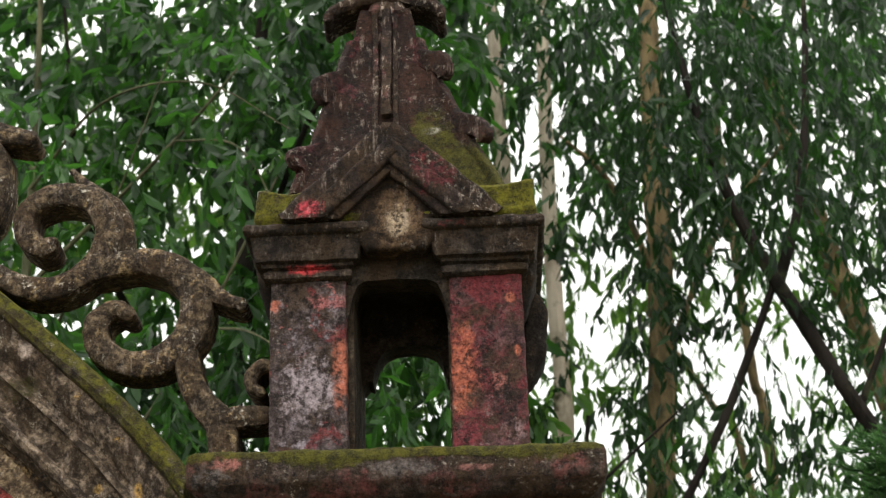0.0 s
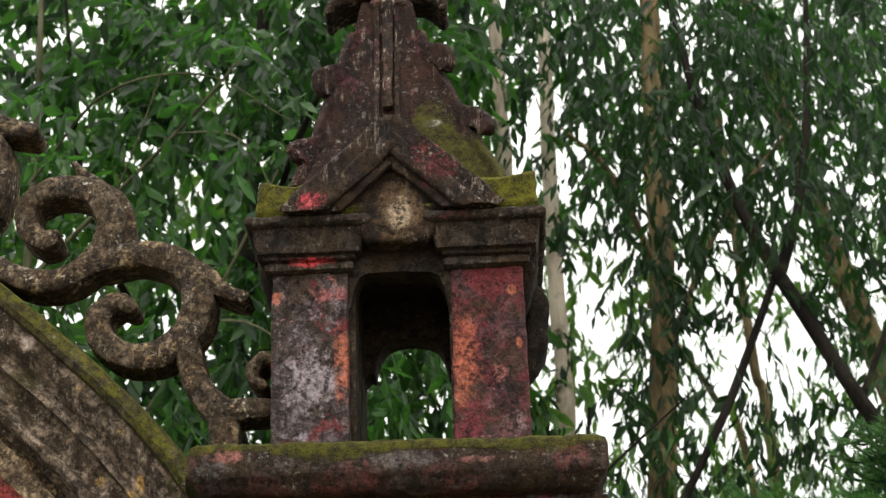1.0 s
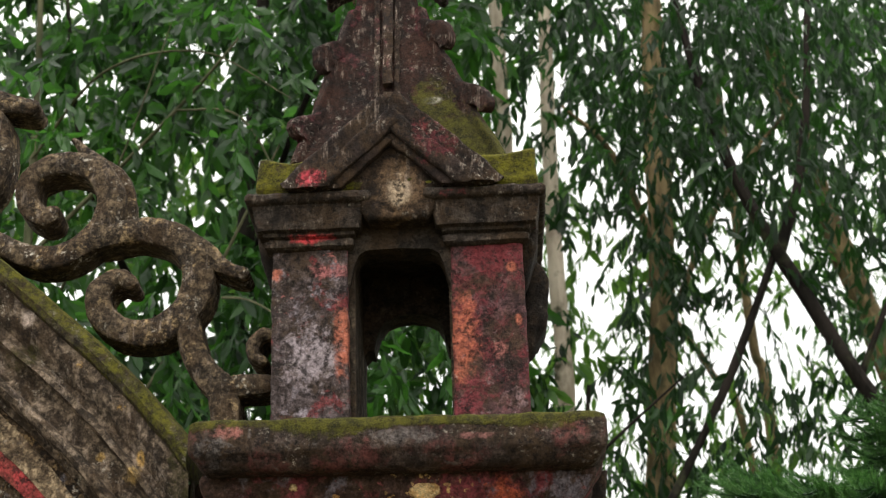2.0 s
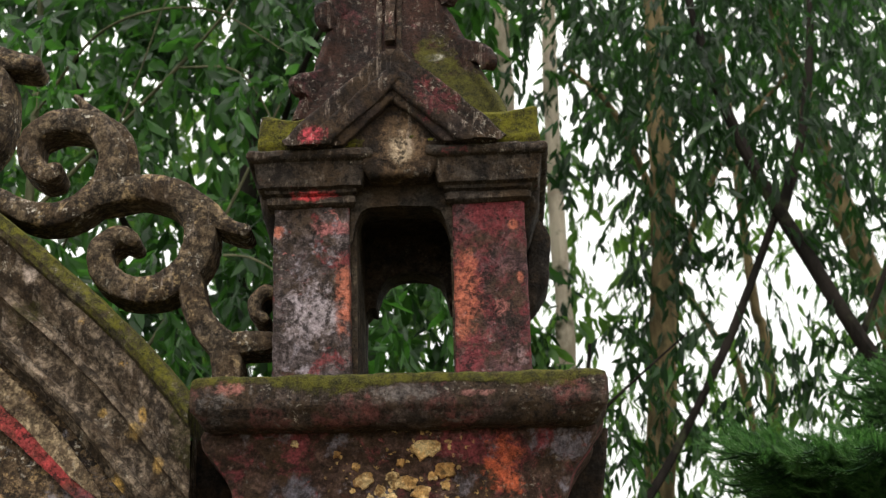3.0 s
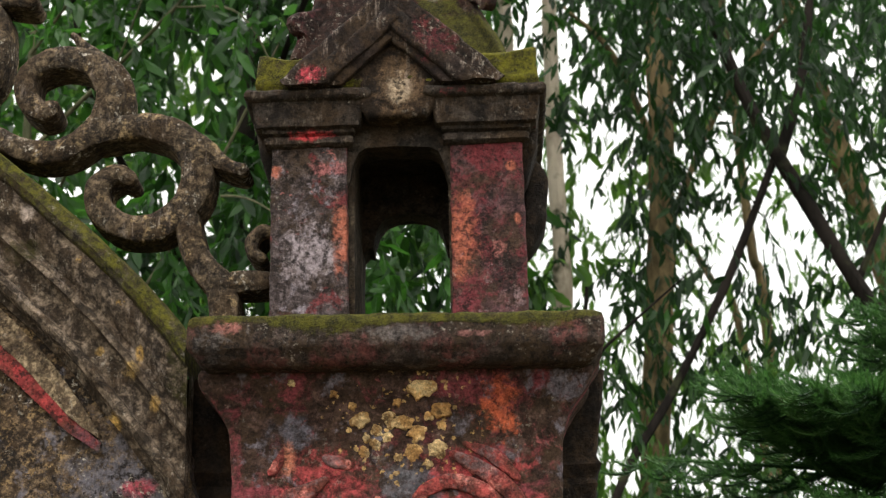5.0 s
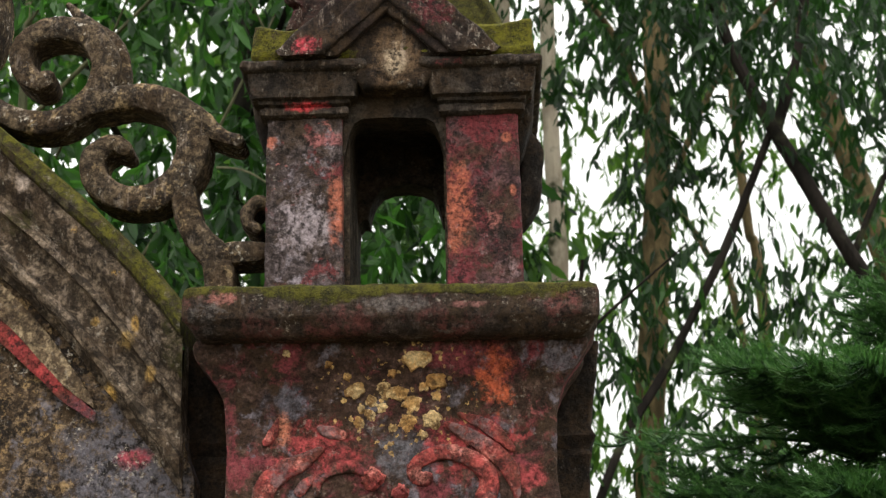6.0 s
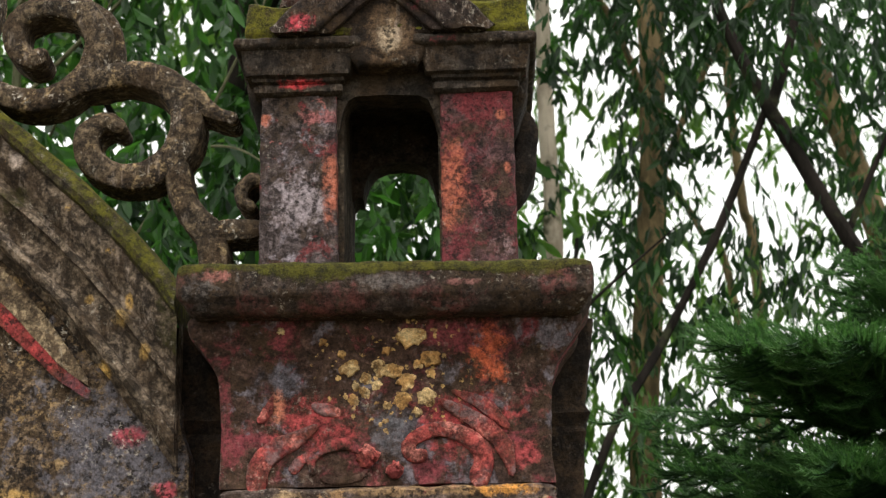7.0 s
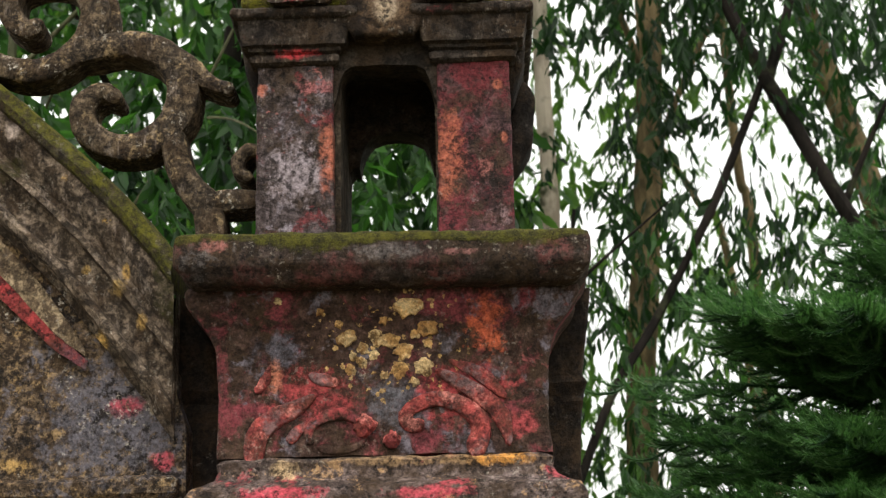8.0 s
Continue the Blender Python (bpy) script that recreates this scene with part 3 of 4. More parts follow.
# two posts with their capitals
for x0, x1, m in ((-0.405, -0.161, mat_post_a), (0.175, 0.408, mat_post_b)):
    bm = moulded(bmesh.new(), x0, x1, 0.0, DEPTH, [(0.004, -0.14), (0.002, 0.1), (0.0, 0.56)], r=0.01, step=0.02)
    post = part("post", worn(bm, 0.004, 12, x0 * 7), m, turret, "post with scaling red and grey paint")
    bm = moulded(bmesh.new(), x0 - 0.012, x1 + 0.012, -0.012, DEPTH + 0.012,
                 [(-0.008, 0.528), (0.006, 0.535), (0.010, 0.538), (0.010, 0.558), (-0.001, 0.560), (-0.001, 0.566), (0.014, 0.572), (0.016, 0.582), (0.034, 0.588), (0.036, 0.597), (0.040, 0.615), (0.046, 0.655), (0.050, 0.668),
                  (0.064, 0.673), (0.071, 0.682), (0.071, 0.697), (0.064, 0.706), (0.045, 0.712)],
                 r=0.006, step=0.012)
    part("capital", worn(bm, 0.0035, 16, x1 * 5), mat_cap, turret, "stepped dark capital")

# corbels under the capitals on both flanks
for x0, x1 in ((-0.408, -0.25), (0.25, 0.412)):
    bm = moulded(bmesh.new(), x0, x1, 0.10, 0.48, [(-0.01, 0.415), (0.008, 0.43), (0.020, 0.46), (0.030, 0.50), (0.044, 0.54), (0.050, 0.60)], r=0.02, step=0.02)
    part("corbel", worn(bm, 0.005, 12, x0), mat_side, turret, "flank corbel with shade in its colour")

# niche: lintel, vault, back wall with its cusped arch
arch = [(-0.161, 0.50), (-0.152, 0.42), (-0.140, 0.48), (-0.124, 0.518), (-0.100, 0.532), (0.0, 0.536), (0.108, 0.530), (0.136, 0.514), (0.152, 0.478), (0.165, 0.42), (0.176, 0.50)]
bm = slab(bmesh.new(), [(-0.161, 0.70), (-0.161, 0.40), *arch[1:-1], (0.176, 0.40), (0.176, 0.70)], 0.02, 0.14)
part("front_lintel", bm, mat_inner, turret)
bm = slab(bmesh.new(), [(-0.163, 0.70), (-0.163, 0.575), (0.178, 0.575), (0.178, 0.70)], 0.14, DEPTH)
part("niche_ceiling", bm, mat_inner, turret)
for x0, x1 in ((-0.166, -0.140), (0.165, 0.180)):
    bm = slab(bmesh.new(), [(x0, -0.12), (x1, -0.12), (x1, 0.575), (x0, 0.575)], 0.05, 0.43)
    part("niche_lining", bm, mat_jamb, turret)
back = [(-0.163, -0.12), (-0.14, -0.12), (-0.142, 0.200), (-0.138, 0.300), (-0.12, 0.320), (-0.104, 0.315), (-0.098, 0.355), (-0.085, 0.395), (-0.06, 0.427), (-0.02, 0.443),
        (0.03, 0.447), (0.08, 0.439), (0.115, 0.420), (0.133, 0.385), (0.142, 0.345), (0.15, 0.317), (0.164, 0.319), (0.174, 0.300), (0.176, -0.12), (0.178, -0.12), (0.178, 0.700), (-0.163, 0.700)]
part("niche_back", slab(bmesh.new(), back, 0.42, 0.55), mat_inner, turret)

# eaves, gable and roof
bm = moulded(bmesh.new(), -0.425, 0.442, -0.045, DEPTH + 0.045, [(0.006, 0.702), (0.018, 0.708), (0.025, 0.728), (0.022, 0.75), (0.020, 0.79), (0.020, 0.810), (0.008, 0.822), (-0.03, 0.826)], r=0.018, step=0.02)
for v in bm.verts:
    out = max(0.0, (abs(v.co.x) - 0.30) / 0.15)
    if v.co.z > 0.76:
        v.co.z += 0.022 * out * out
part("eave", worn(bm, 0.007, 14, 8), mat_eave, turret, "thick mossy eaves slab with upturned corners")

CX, CY = 0.0, 0.28
ROOF = [(0.350, 0.80), (0.340, 0.845), (0.325, 0.890), (0.306, 0.930), (0.288, 0.975), (0.260, 1.05), (0.232, 1.15), (0.198, 1.25), (0.162, 1.35), (0.130, 1.45), (0.108, 1.55), (0.093, 1.64)]


def lean_x(z):
    return CX + 0.008 - 0.036 * max(0.0, min(1.0, (z - 0.90) / 0.5))


bm = bmesh.new()
rings = []
for hw, z in refine(ROOF, 0.02):
    rings.append([bm.verts.new((lean_x(z) + px * hw, CY + py * hw * 0.8, z)) for px, py in ring_points(1.0, 1.0, 0.08, 0.1)])
n = len(rings[0])
for a, b in zip(rings, rings[1:]):
    for i in range(n):
        bm.faces.new((a[i], a[(i + 1) % n], b[(i + 1) % n], b[i]))
bm.faces.new(rings[-1])
roof = part("roof", worn(bm, 0.007, 11, 9), mat_roof, turret, "concave pyramid roof with moss and red stains")


def half(z):
    for (a, za), (b, zb) in zip(ROOF, ROOF[1:]):
        if za <= z <= zb:
            return a + (b - a) * (z - za) / (zb - za)
    return ROOF[0][0] if z < ROOF[0][1] else ROOF[-1][0]


# hip ribs with hooked leaves
for sx in (-1, 1):
    for sy in (-1, 1):
        def on_hip(d, w, z, sx=sx, sy=sy):
            return (lean_x(z) + sx * (d + w * 0.6), CY + sy * 0.8 * (d - w * 0.6), z)

        pts = [(half(z) - 0.012, z) for z in (0.84, 0.90, 0.96, 1.04, 1.14, 1.25, 1.37, 1.50)]
        bm = band(bmesh.new(), pts, [0.020] * 8, -0.022, 0.022, per=5, crown=0.0, frame_of=on_hip)
        bmesh.ops.recalc_face_normals(bm, faces=bm.faces[:])
        rib = part("hip_rib", worn(bm, 0.005, 12, sx + sy * 2), mat_roof, turret)
        for z0 in ((0.930, 1.250) if sx < 0 else (1.045, 1.335)):
            h = half(z0)
            jut = (-0.15 if z0 < 1.1 else 0.50) if sx < 0 else (0.80 if z0 < 1.1 else 0.62)
            hook = [(half(z0 + 0.15) - 0.03, z0 + 0.15), (half(z0 + 0.09) - 0.012, z0 + 0.09), (h + 0.010, z0 + 0.050), (h + 0.044 * jut, z0 + 0.024), (h + 0.058 * jut, z0 - 0.004), (h + 0.050 * jut, z0 - 0.026)]
            bm = band(bmesh.new(), hook, [0.014, 0.034, 0.038, 0.028, 0.020, 0.009], -0.024, 0.024, per=6, crown=0.0, frame_of=on_hip)
            bmesh.ops.recalc_face_normals(bm, faces=bm.faces[:])
            part("hooked_leaf", worn(bm, 0.006, 18, z0 + sx), mat_roof, rib)


# front rib above the gable
def on_front(d, w, z):
    return (-0.022 + w, CY - d * 0.8, z)


pts = [(half(z) + 0.014, z) for z in (0.98, 1.04, 1.09, 1.12)]
bm = band(bmesh.new(), pts, [0.030, 0.028, 0.024, 0.018], -0.020, 0.020, per=5, crown=0.0, frame_of=on_front)
bmesh.ops.recalc_face_normals(bm, faces=bm.faces[:])
part("front_rib", worn(bm, 0.006, 16, 1), mat_rib, turret)
pts = [(half(z) + 0.014, z) for z in (1.155, 1.22, 1.32, 1.42, 1.52, 1.62)]
bm = band(bmesh.new(), pts, [0.014, 0.030, 0.012, 0.030, 0.016, 0.030], -0.017, 0.015, per=5, crown=0.0, frame_of=on_front)
bmesh.ops.recalc_face_normals(bm, faces=bm.faces[:])
part("front_rib", worn(bm, 0.006, 16, 3), mat_rib, turret, "pale streaked rib")
for off in (-0.040, 0.030):
    pts = [(half(z) - 0.002, z) for z in (1.06, 1.18, 1.30, 1.42, 1.54, 1.64)]
    bm = band(bmesh.new(), pts, [0.012, 0.016, 0.016, 0.016, 0.016, 0.014], -0.009 + off, 0.009 + off, per=5, crown=0.0, frame_of=on_front)
    bmesh.ops.recalc_face_normals(bm, faces=bm.faces[:])
    part("side_fillet", worn(bm, 0.005, 18, off), mat_rib, turret)

# finial with spreading scroll leaves
bm = moulded(bmesh.new(), -0.085, 0.045, 0.20, 0.36, [(0.0, 1.60), (0.010, 1.63), (0.0, 1.66), (-0.02, 1.72), (-0.045, 1.84)], r=0.03, step=0.02)
finial = part("finial", worn(bm, 0.006, 12, 3), mat_rib, turret)
for s, tip in ((-1, 0.222), (1, 0.200)):
    pts = [(s * 0.0 - 0.02, 1.690), (s * 0.06 - 0.02, 1.690), (s * 0.12 - 0.02, 1.672), (s * tip * 0.82 - 0.02, 1.650), (s * tip * 0.95 - 0.02, 1.626), (s * tip - 0.02, 1.600)]
    bm = band(bmesh.new(), pts, [0.024, 0.024, 0.023, 0.022, 0.020, 0.012], 0.20, 0.36, per=9, blunt=True)
    bmesh.ops.recalc_face_normals(bm, faces=bm.faces[:])
    part("finial_leaf", worn(bm, 0.006, 16, s), mat_rib, finial)

# gable over the niche
GA, GZ = -0.008, 0.945
for s in (-1, 1):
    for k0, (w, yo, drop, end) in enumerate(((0.034, -0.112, 0.0, 0.31), (0.046, -0.094, -0.066, 0.335), (0.020, -0.096, 0.056, 0.26))):
        pts = [(GA - s * 0.01, GZ - drop + 0.008), (GA + s * end * 0.5, GZ - drop - end * 0.46), (GA + s * end, GZ - drop - end * 0.93)]
        bm = band(bmesh.new(), pts, [w, w, w], yo, 0.20, per=9, crown=0.002)
        for v in bm.verts:
            v.co.z = max(v.co.z, 0.708 + k0 * 0.001)
        bmesh.ops.recalc_face_normals(bm, faces=bm.faces[:])
        part("gable_moulding", worn(bm, 0.008, 14, s + k0), mat_gable, turret)
bm = bmesh.new()
slab(bm, [(GA - 0.25, 0.705), (-0.118, 0.705), (-0.116, 0.640), (-0.085, 0.604), (0.10, 0.604), (0.133, 0.640), (0.135, 0.705), (GA + 0.25, 0.705), (GA, 0.95)], -0.070, 0.25)
bmesh.ops.dissolve_limit(bm, angle_limit=0.02, verts=bm.verts[:], edges=bm.edges[:])
bmesh.ops.bevel(bm, geom=[e for e in bm.edges if all(v.co.y < 0 for v in e.verts)], offset=0.022, segments=4, affect="EDGES", profile=0.5)
part("tympanum", bm, mat_key, turret)
bm = bmesh.new()
knob(bm, (0.008, -0.058, 0.705), (0.070, 0.020, 0.09), 2, 0.15)
part("keystone", worn(bm, 0.006, 18, 1), mat_key, turret, "rounded keystone with pale bare patch")

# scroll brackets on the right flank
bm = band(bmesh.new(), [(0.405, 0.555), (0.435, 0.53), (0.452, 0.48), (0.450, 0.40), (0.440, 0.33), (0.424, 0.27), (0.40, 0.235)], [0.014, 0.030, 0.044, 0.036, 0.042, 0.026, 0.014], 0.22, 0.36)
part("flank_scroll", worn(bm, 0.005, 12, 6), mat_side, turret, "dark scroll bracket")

# ---- gate wall with its raking top ----
WX, WZ = -0.5, 2.90
wall = thing("wall_gate", (WX, 0, WZ), "weathered gate wall with a raking moulded top and red band", "wall", kind="structure")
RAKE = [(-2.6, 1.38), (-2.0, 1.02), (-1.5, 0.70), (-1.26, 0.515), (-1.07, 0.345), (-0.88, 0.167), (-0.74, 0.015), (-0.62, -0.135), (-0.50, -0.29), (-0.36, -0.48), (-0.2, -0.70)]


def raked(name, profile, material, label="", seed=0):
    """A moulding that follows the rake: profile rows of (distance below the top, y)."""
    path = spline([(x - WX, z) for x, z in RAKE], 10)
    bm = bmesh.new()
    rings = []
    for i, p in enumerate(path):
        t = (path[min(i + 1, len(path) - 1)] - path[max(i - 1, 0)]).normalized()
        down = Vector((t[1], -t[0]))
        if down[1] > 0:
            down = -down
        rings.append([bm.verts.new((p[0] + down[0] * d, y, p[1] + down[1] * d)) for d, y in refine(profile, 0.02)])
    for a, b in zip(rings, rings[1:]):
        for i in range(len(a) - 1):
            bm.faces.new((a[i], a[i + 1], b[i + 1], b[i]))
    bmesh.ops.recalc_face_normals(bm, faces=bm.faces[:])
    cut = bmesh.ops.bisect_plane(bm, geom=bm.verts[:] + bm.edges[:] + bm.faces[:], plane_co=(-0.655 - WX, 0, 0), plane_no=(1, 0, 0), clear_outer=True)
    rim = [g for g in cut["geom_cut"] if isinstance(g, bmesh.types.BMVert)]
    my, mz = sum(v.co.y for v in rim) / len(rim), sum(v.co.z for v in rim) / len(rim)
    bm.faces.new(sorted(rim, key=lambda v: math.atan2(v.co.z - mz, v.co.y - my)))
    return part(name, worn(bm, 0.005, 9, seed), material, wall, label)


raked("rake_cap", [(0.0, 0.36), (-0.008, 0.12), (0.0, -0.02), (0.010, -0.058), (0.045, -0.074), (0.064, -0.066), (0.074, -0.036), (0.08, 0.1)], mat_rake_moss, "mossy coping", 1)
raked("rake_moulding", [(0.068, 0.1), (0.070, -0.046), (0.100, -0.044), (0.140, -0.022), (0.165, 0.0), (0.180, -0.002), (0.188, -0.030), (0.206, -0.034), (0.214, -0.006), (0.250, 0.012), (0.286, 0.012),
                              (0.294, -0.024), (0.311, -0.034), (0.326, -0.024), (0.334, 0.016), (0.345, 0.028), (0.355, 0.032), (0.36, 0.1)], mat_rake, "blackened stepped moulding", 2)


def straight_band(name, upper, lower, y, material, label, seed):
    """A painted plaster band between two edges on the wall."""
    a, b = spline([(x - WX, z) for x, z in upper], 12), spline([(x - WX, z) for x, z in lower], 12)
    bm = bmesh.new()
    rows = []
    for p, q in zip(a, b):
        rows.append([bm.verts.new((p[0] + (q[0] - p[0]) * f, yy, p[1] + (q[1] - p[1]) * f)) for f, yy in ((0, 0.10), (0, y), (0.33, y), (0.66, y), (1, y), (1, 0.10))])
    for p, q in zip(rows, rows[1:]):
        for i in range(5):
            bm.faces.new((p[i], p[i + 1], q[i + 1], q[i]))
    bmesh.ops.recalc_face_normals(bm, faces=bm.faces[:])
    part(name, worn(bm, 0.004, 11, seed), material, wall, label)


straight_band("cream_strip", [(-2.4, 0.98), (-1.7, 0.44), (-1.225, -0.020), (-1.13, -0.120), (-1.037, -0.235), (-0.940, -0.385)], [(-2.4, 0.86), (-1.7, 0.32), (-1.220, -0.134), (-1.126, -0.233), (-1.033, -0.331), (-0.938, -0.405)],
              0.026, mat_cream, "cream strip", 3)
straight_band("red_band", [(-2.4, 0.86), (-1.7, 0.32), (-1.220, -0.136), (-1.126, -0.235), (-1.033, -0.333), (-0.930, -0.418)], [(-2.4, 0.76), (-1.7, 0.23), (-1.216, -0.213), (-1.123, -0.297), (-1.031, -0.385), (-0.935, -0.448)],
              0.028, mat_red_band, "red painted band", 4)

bm = bmesh.new()
path = spline([(x - WX, z) for x, z in RAKE], 10)
cols = []
for p in path:
    top = p[1] - 0.36
    zs = [-2.9 + (top + 2.9) * (j / 40) for j in range(41)]
    cols.append(([bm.verts.new((p[0], 0.05, z)) for z in zs], [bm.verts.new((p[0], 0.32, z)) for z in zs]))
for (a, a2), (b, b2) in zip(cols, cols[1:]):
    for i in range(40):
        bm.faces.new((a[i], b[i], b[i + 1], a[i + 1]))
        bm.faces.new((a2[i + 1], b2[i + 1], b2[i], a2[i]))
    bm.faces.new((a[40], b[40], b2[40], a2[40]))
bmesh.ops.recalc_face_normals(bm, faces=bm.faces[:])
for v in bm.verts:
    f = max(0.0, min(1.0, (-0.52 - v.co.z) / 0.14))
    v.co.x = min(v.co.x, -0.655 + 0.035 * f * f * (3 - 2 * f) - WX)
part("wall_face", worn(bm, 0.006, 6, 5), mat_wall, wall, "ochre and grey roughcast")
bm = moulded(bmesh.new(), -2.1, -0.16, 0.02, 0.10, [(0.0, -0.86), (0.02, -0.84), (0.02, -0.80), (0.0, -0.785)], step=0.03)
part("wall_string", worn(bm, 0.006, 8, 6), mat_wall, wall)

# ---- scrollwork standing on the rake ----
scroll = thing("scroll_ornament", (-0.58, 0.15, BASE), "open scrollwork of lichen-spotted grey plaster on the wall top", "ornament")
SY0, SY1 = -0.06, 0.08


def scroll_band(name, points, widths, label=""):
    bm = band(bmesh.new(), [(x + 0.58, z - BASE) for x, z in points], [0.88 * w for w in widths], SY0, SY1, per=11, crown=0.014, blunt=True)
    bmesh.ops.recalc_face_normals(bm, faces=bm.faces[:])
    part(name, worn(bm, 0.005, 12, points[0][0]), mat_scroll, scroll, label)


scroll_band("upper_volute", [(-1.131, 3.643), (-1.195, 3.63), (-1.248, 3.689), (-1.234, 3.775), (-1.135, 3.821), (-1.024, 3.795), (-0.967, 3.704), (-0.981, 3.602), (-1.053, 3.52), (-1.145, 3.482),
                             (-1.24, 3.49), (-1.317, 3.525), (-1.435, 3.587)], [0.030, 0.040, 0.042, 0.042, 0.048, 0.052, 0.054, 0.050, 0.048, 0.046, 0.046, 0.045, 0.045])
scroll_band("lower_volute", [(-1.06, 3.525), (-0.998, 3.544), (-0.876, 3.567), (-0.762, 3.546), (-0.684, 3.479), (-0.662, 3.375), (-0.704, 3.271), (-0.802, 3.209), (-0.906, 3.217), (-0.982, 3.278),
                             (-0.99, 3.357), (-0.926, 3.399), (-0.865, 3.368)], [0.03, 0.046, 0.052, 0.058, 0.062, 0.060, 0.056, 0.052, 0.052, 0.050, 0.044, 0.036, 0.026])
scroll_band("spur", [(-0.705, 3.52), (-0.623, 3.46), (-0.559, 3.414), (-0.495, 3.392)], [0.05, 0.040, 0.028, 0.022])
scroll_band("stem", [(-0.700, 3.29), (-0.678, 3.15), (-0.626, 3.056), (-0.575, 2.986), (-0.557, 2.77)], [0.045, 0.048, 0.052, 0.056, 0.054])
scroll_band("arm", [(-0.574, 3.005), (-0.498, 3.014), (-0.405, 3.014)], [0.05, 0.042, 0.036])
scroll_band("small_curl", [(-0.405, 3.178), (-0.445, 3.182), (-0.472, 3.150), (-0.470, 3.110), (-0.430, 3.088)], [0.020, 0.028, 0.028, 0.024, 0.018])
scroll_band("crest_tip", [(-1.513, 4.129), (-1.392, 4.074), (-1.283, 4.043), (-1.222, 4.036)], [0.05, 0.045, 0.036, 0.028])
scroll_band("crest_stem", [(-1.43, 4.048), (-1.372, 3.981), (-1.354, 3.879), (-1.375, 3.78), (-1.424, 3.693), (-1.52, 3.50), (-1.62, 3.2)], [0.05, 0.05, 0.048, 0.05, 0.05, 0.06, 0.07])
bm = band(bmesh.new(), [(-0.535, 1.04), (-0.47, 0.965), (-0.375, 0.885), (-0.342, 0.79), (-0.340, 0.70)], [0.010, 0.030, 0.036, 0.030, 0.02], 0.02, 0.07)
bmesh.ops.recalc_face_normals(bm, faces=bm.faces[:])
part("back_leaf", worn(bm, 0.005, 12, 4), mat_scroll, scroll)


# ---- trees ----
def leaf_mesh(name, spots, rng, size, parent, material, hang=0.0):
    """A crown: twigs with hanging lance-shaped leaves. spots: twig bases with their length."""
    verts, faces = [], []
    for base, length in spots:
        sway = Vector((rng.gauss(0, 0.55), rng.gauss(0, 0.55), rng.gauss(-0.25, 0.45))).normalized()
        bend = Vector((0, 0, -0.6))
        count = rng.randint(11, 18)
        for i in range(count):
            f = (i + 0.5) / count
            p = base + (sway + bend * f * 0.7) * (length * f)
            spread = 0.55 - 0.22 * hang
            way = Vector((rng.gauss(0, spread), rng.gauss(0, spread), -0.75 - 0.45 * hang + rng.gauss(0, 0.45 - 0.1 * hang)))
            way = (way + sway * (0.5 - 0.25 * hang)).normalized()
            turn = Vector((rng.gauss(0, 1), rng.gauss(0, 1), rng.gauss(0, 0.6)))
            side = way.cross(turn).normalized()
            up = side.cross(way)
            ln = size * rng.uniform(0.65, 1.25)
            w = ln * rng.uniform(0.11, 0.165) * (1.0 if hang else 1.2)
            curl = ln * rng.uniform(-0.04, 0.16)
            k0 = len(verts)
            mid, late = p + way * (ln * 0.35), p + way * (ln * 0.7) - up * (curl * 0.5)
            verts += [p, mid + side * w + up * (w * 0.35), mid, mid - side * w + up * (w * 0.35),
                      late + side * (w * 0.75), late - side * (w * 0.75), p + way * ln - up * curl]
            faces += [(k0, k0 + 1, k0 + 2), (k0, k0 + 2, k0 + 3), (k0 + 1, k0 + 4, k0 + 2), (k0 + 2, k0 + 5, k0 + 3), (k0 + 2, k0 + 4, k0 + 6, k0 + 5)]
        # the twig itself
        k0 = len(verts)
        a, c = base, base + (sway + bend * 0.7) * length
        q = Vector((0.004, 0.0, 0.0))
        verts += [a - q, a + q, c]
        faces.append((k0, k0 + 1, k0 + 2))
    me = bpy.data.meshes.new(name)
    me.from_pydata([tuple(v) for v in verts], [], faces)
    me.materials.append(material)
    ob = new(name, me)
    ob.parent = parent
    return tagged(ob, kind="stuff")


def sprays(rng, count, x, y, z, keep, length=(0.3, 0.6)):
    """Twig bases through a crown's space; keep(x, z) is the chance that one stays, x and z as seen against the plane y = 6."""
    out = []
    while len(out) < count:
        p = Vector((rng.uniform(*x), rng.uniform(*y), rng.uniform(*z)))
        s = (6 + 5.4) / (p.y + 5.4)
        fx, fz = 0.27 + (p.x - 0.27) * s, 1.33 + (p.z - 1.33) * s
        clump = 0.45 + 1.3 * noise.noise(p * 1.5) + 0.6 * noise.noise(p * 3.3)
        if rng.random() < keep(fx, fz) * max(0.03, min(1, clump + 0.2)):
            out.append((p, rng.uniform(*length)))
    return out


def hole(x, z, cx, cz, rx, rz):
    return math.exp(-(((x - cx) / rx) ** 2 + ((z - cz) / rz) ** 2))


def open_right(x, z):
    """Thick overhead and far right, thin where the sky stands behind the trunks."""
    d = 1.0
    d -= 1.0 * hole(x, z, 1.08, 6.0, 0.30, 0.60)
    d -= 0.9 * hole(x, z, 0.98, 5.35, 0.24, 0.45)
    d -= 0.50 * hole(x, z, 0.90, 4.8, 0.38, 0.8)
    d -= 0.80 * hole(x, z, 2.15, 4.85, 0.55, 0.9)
    d -= 0.80 * hole(x, z, 1.75, 3.7, 0.8, 0.8)
    d -= 0.5 * hole(x, z, 2.6, 5.9, 0.3, 0.5)
    d -= 0.9 * hole(x, z, 0.55, 6.85, 0.22, 0.6)
    return max(d, 0.08)


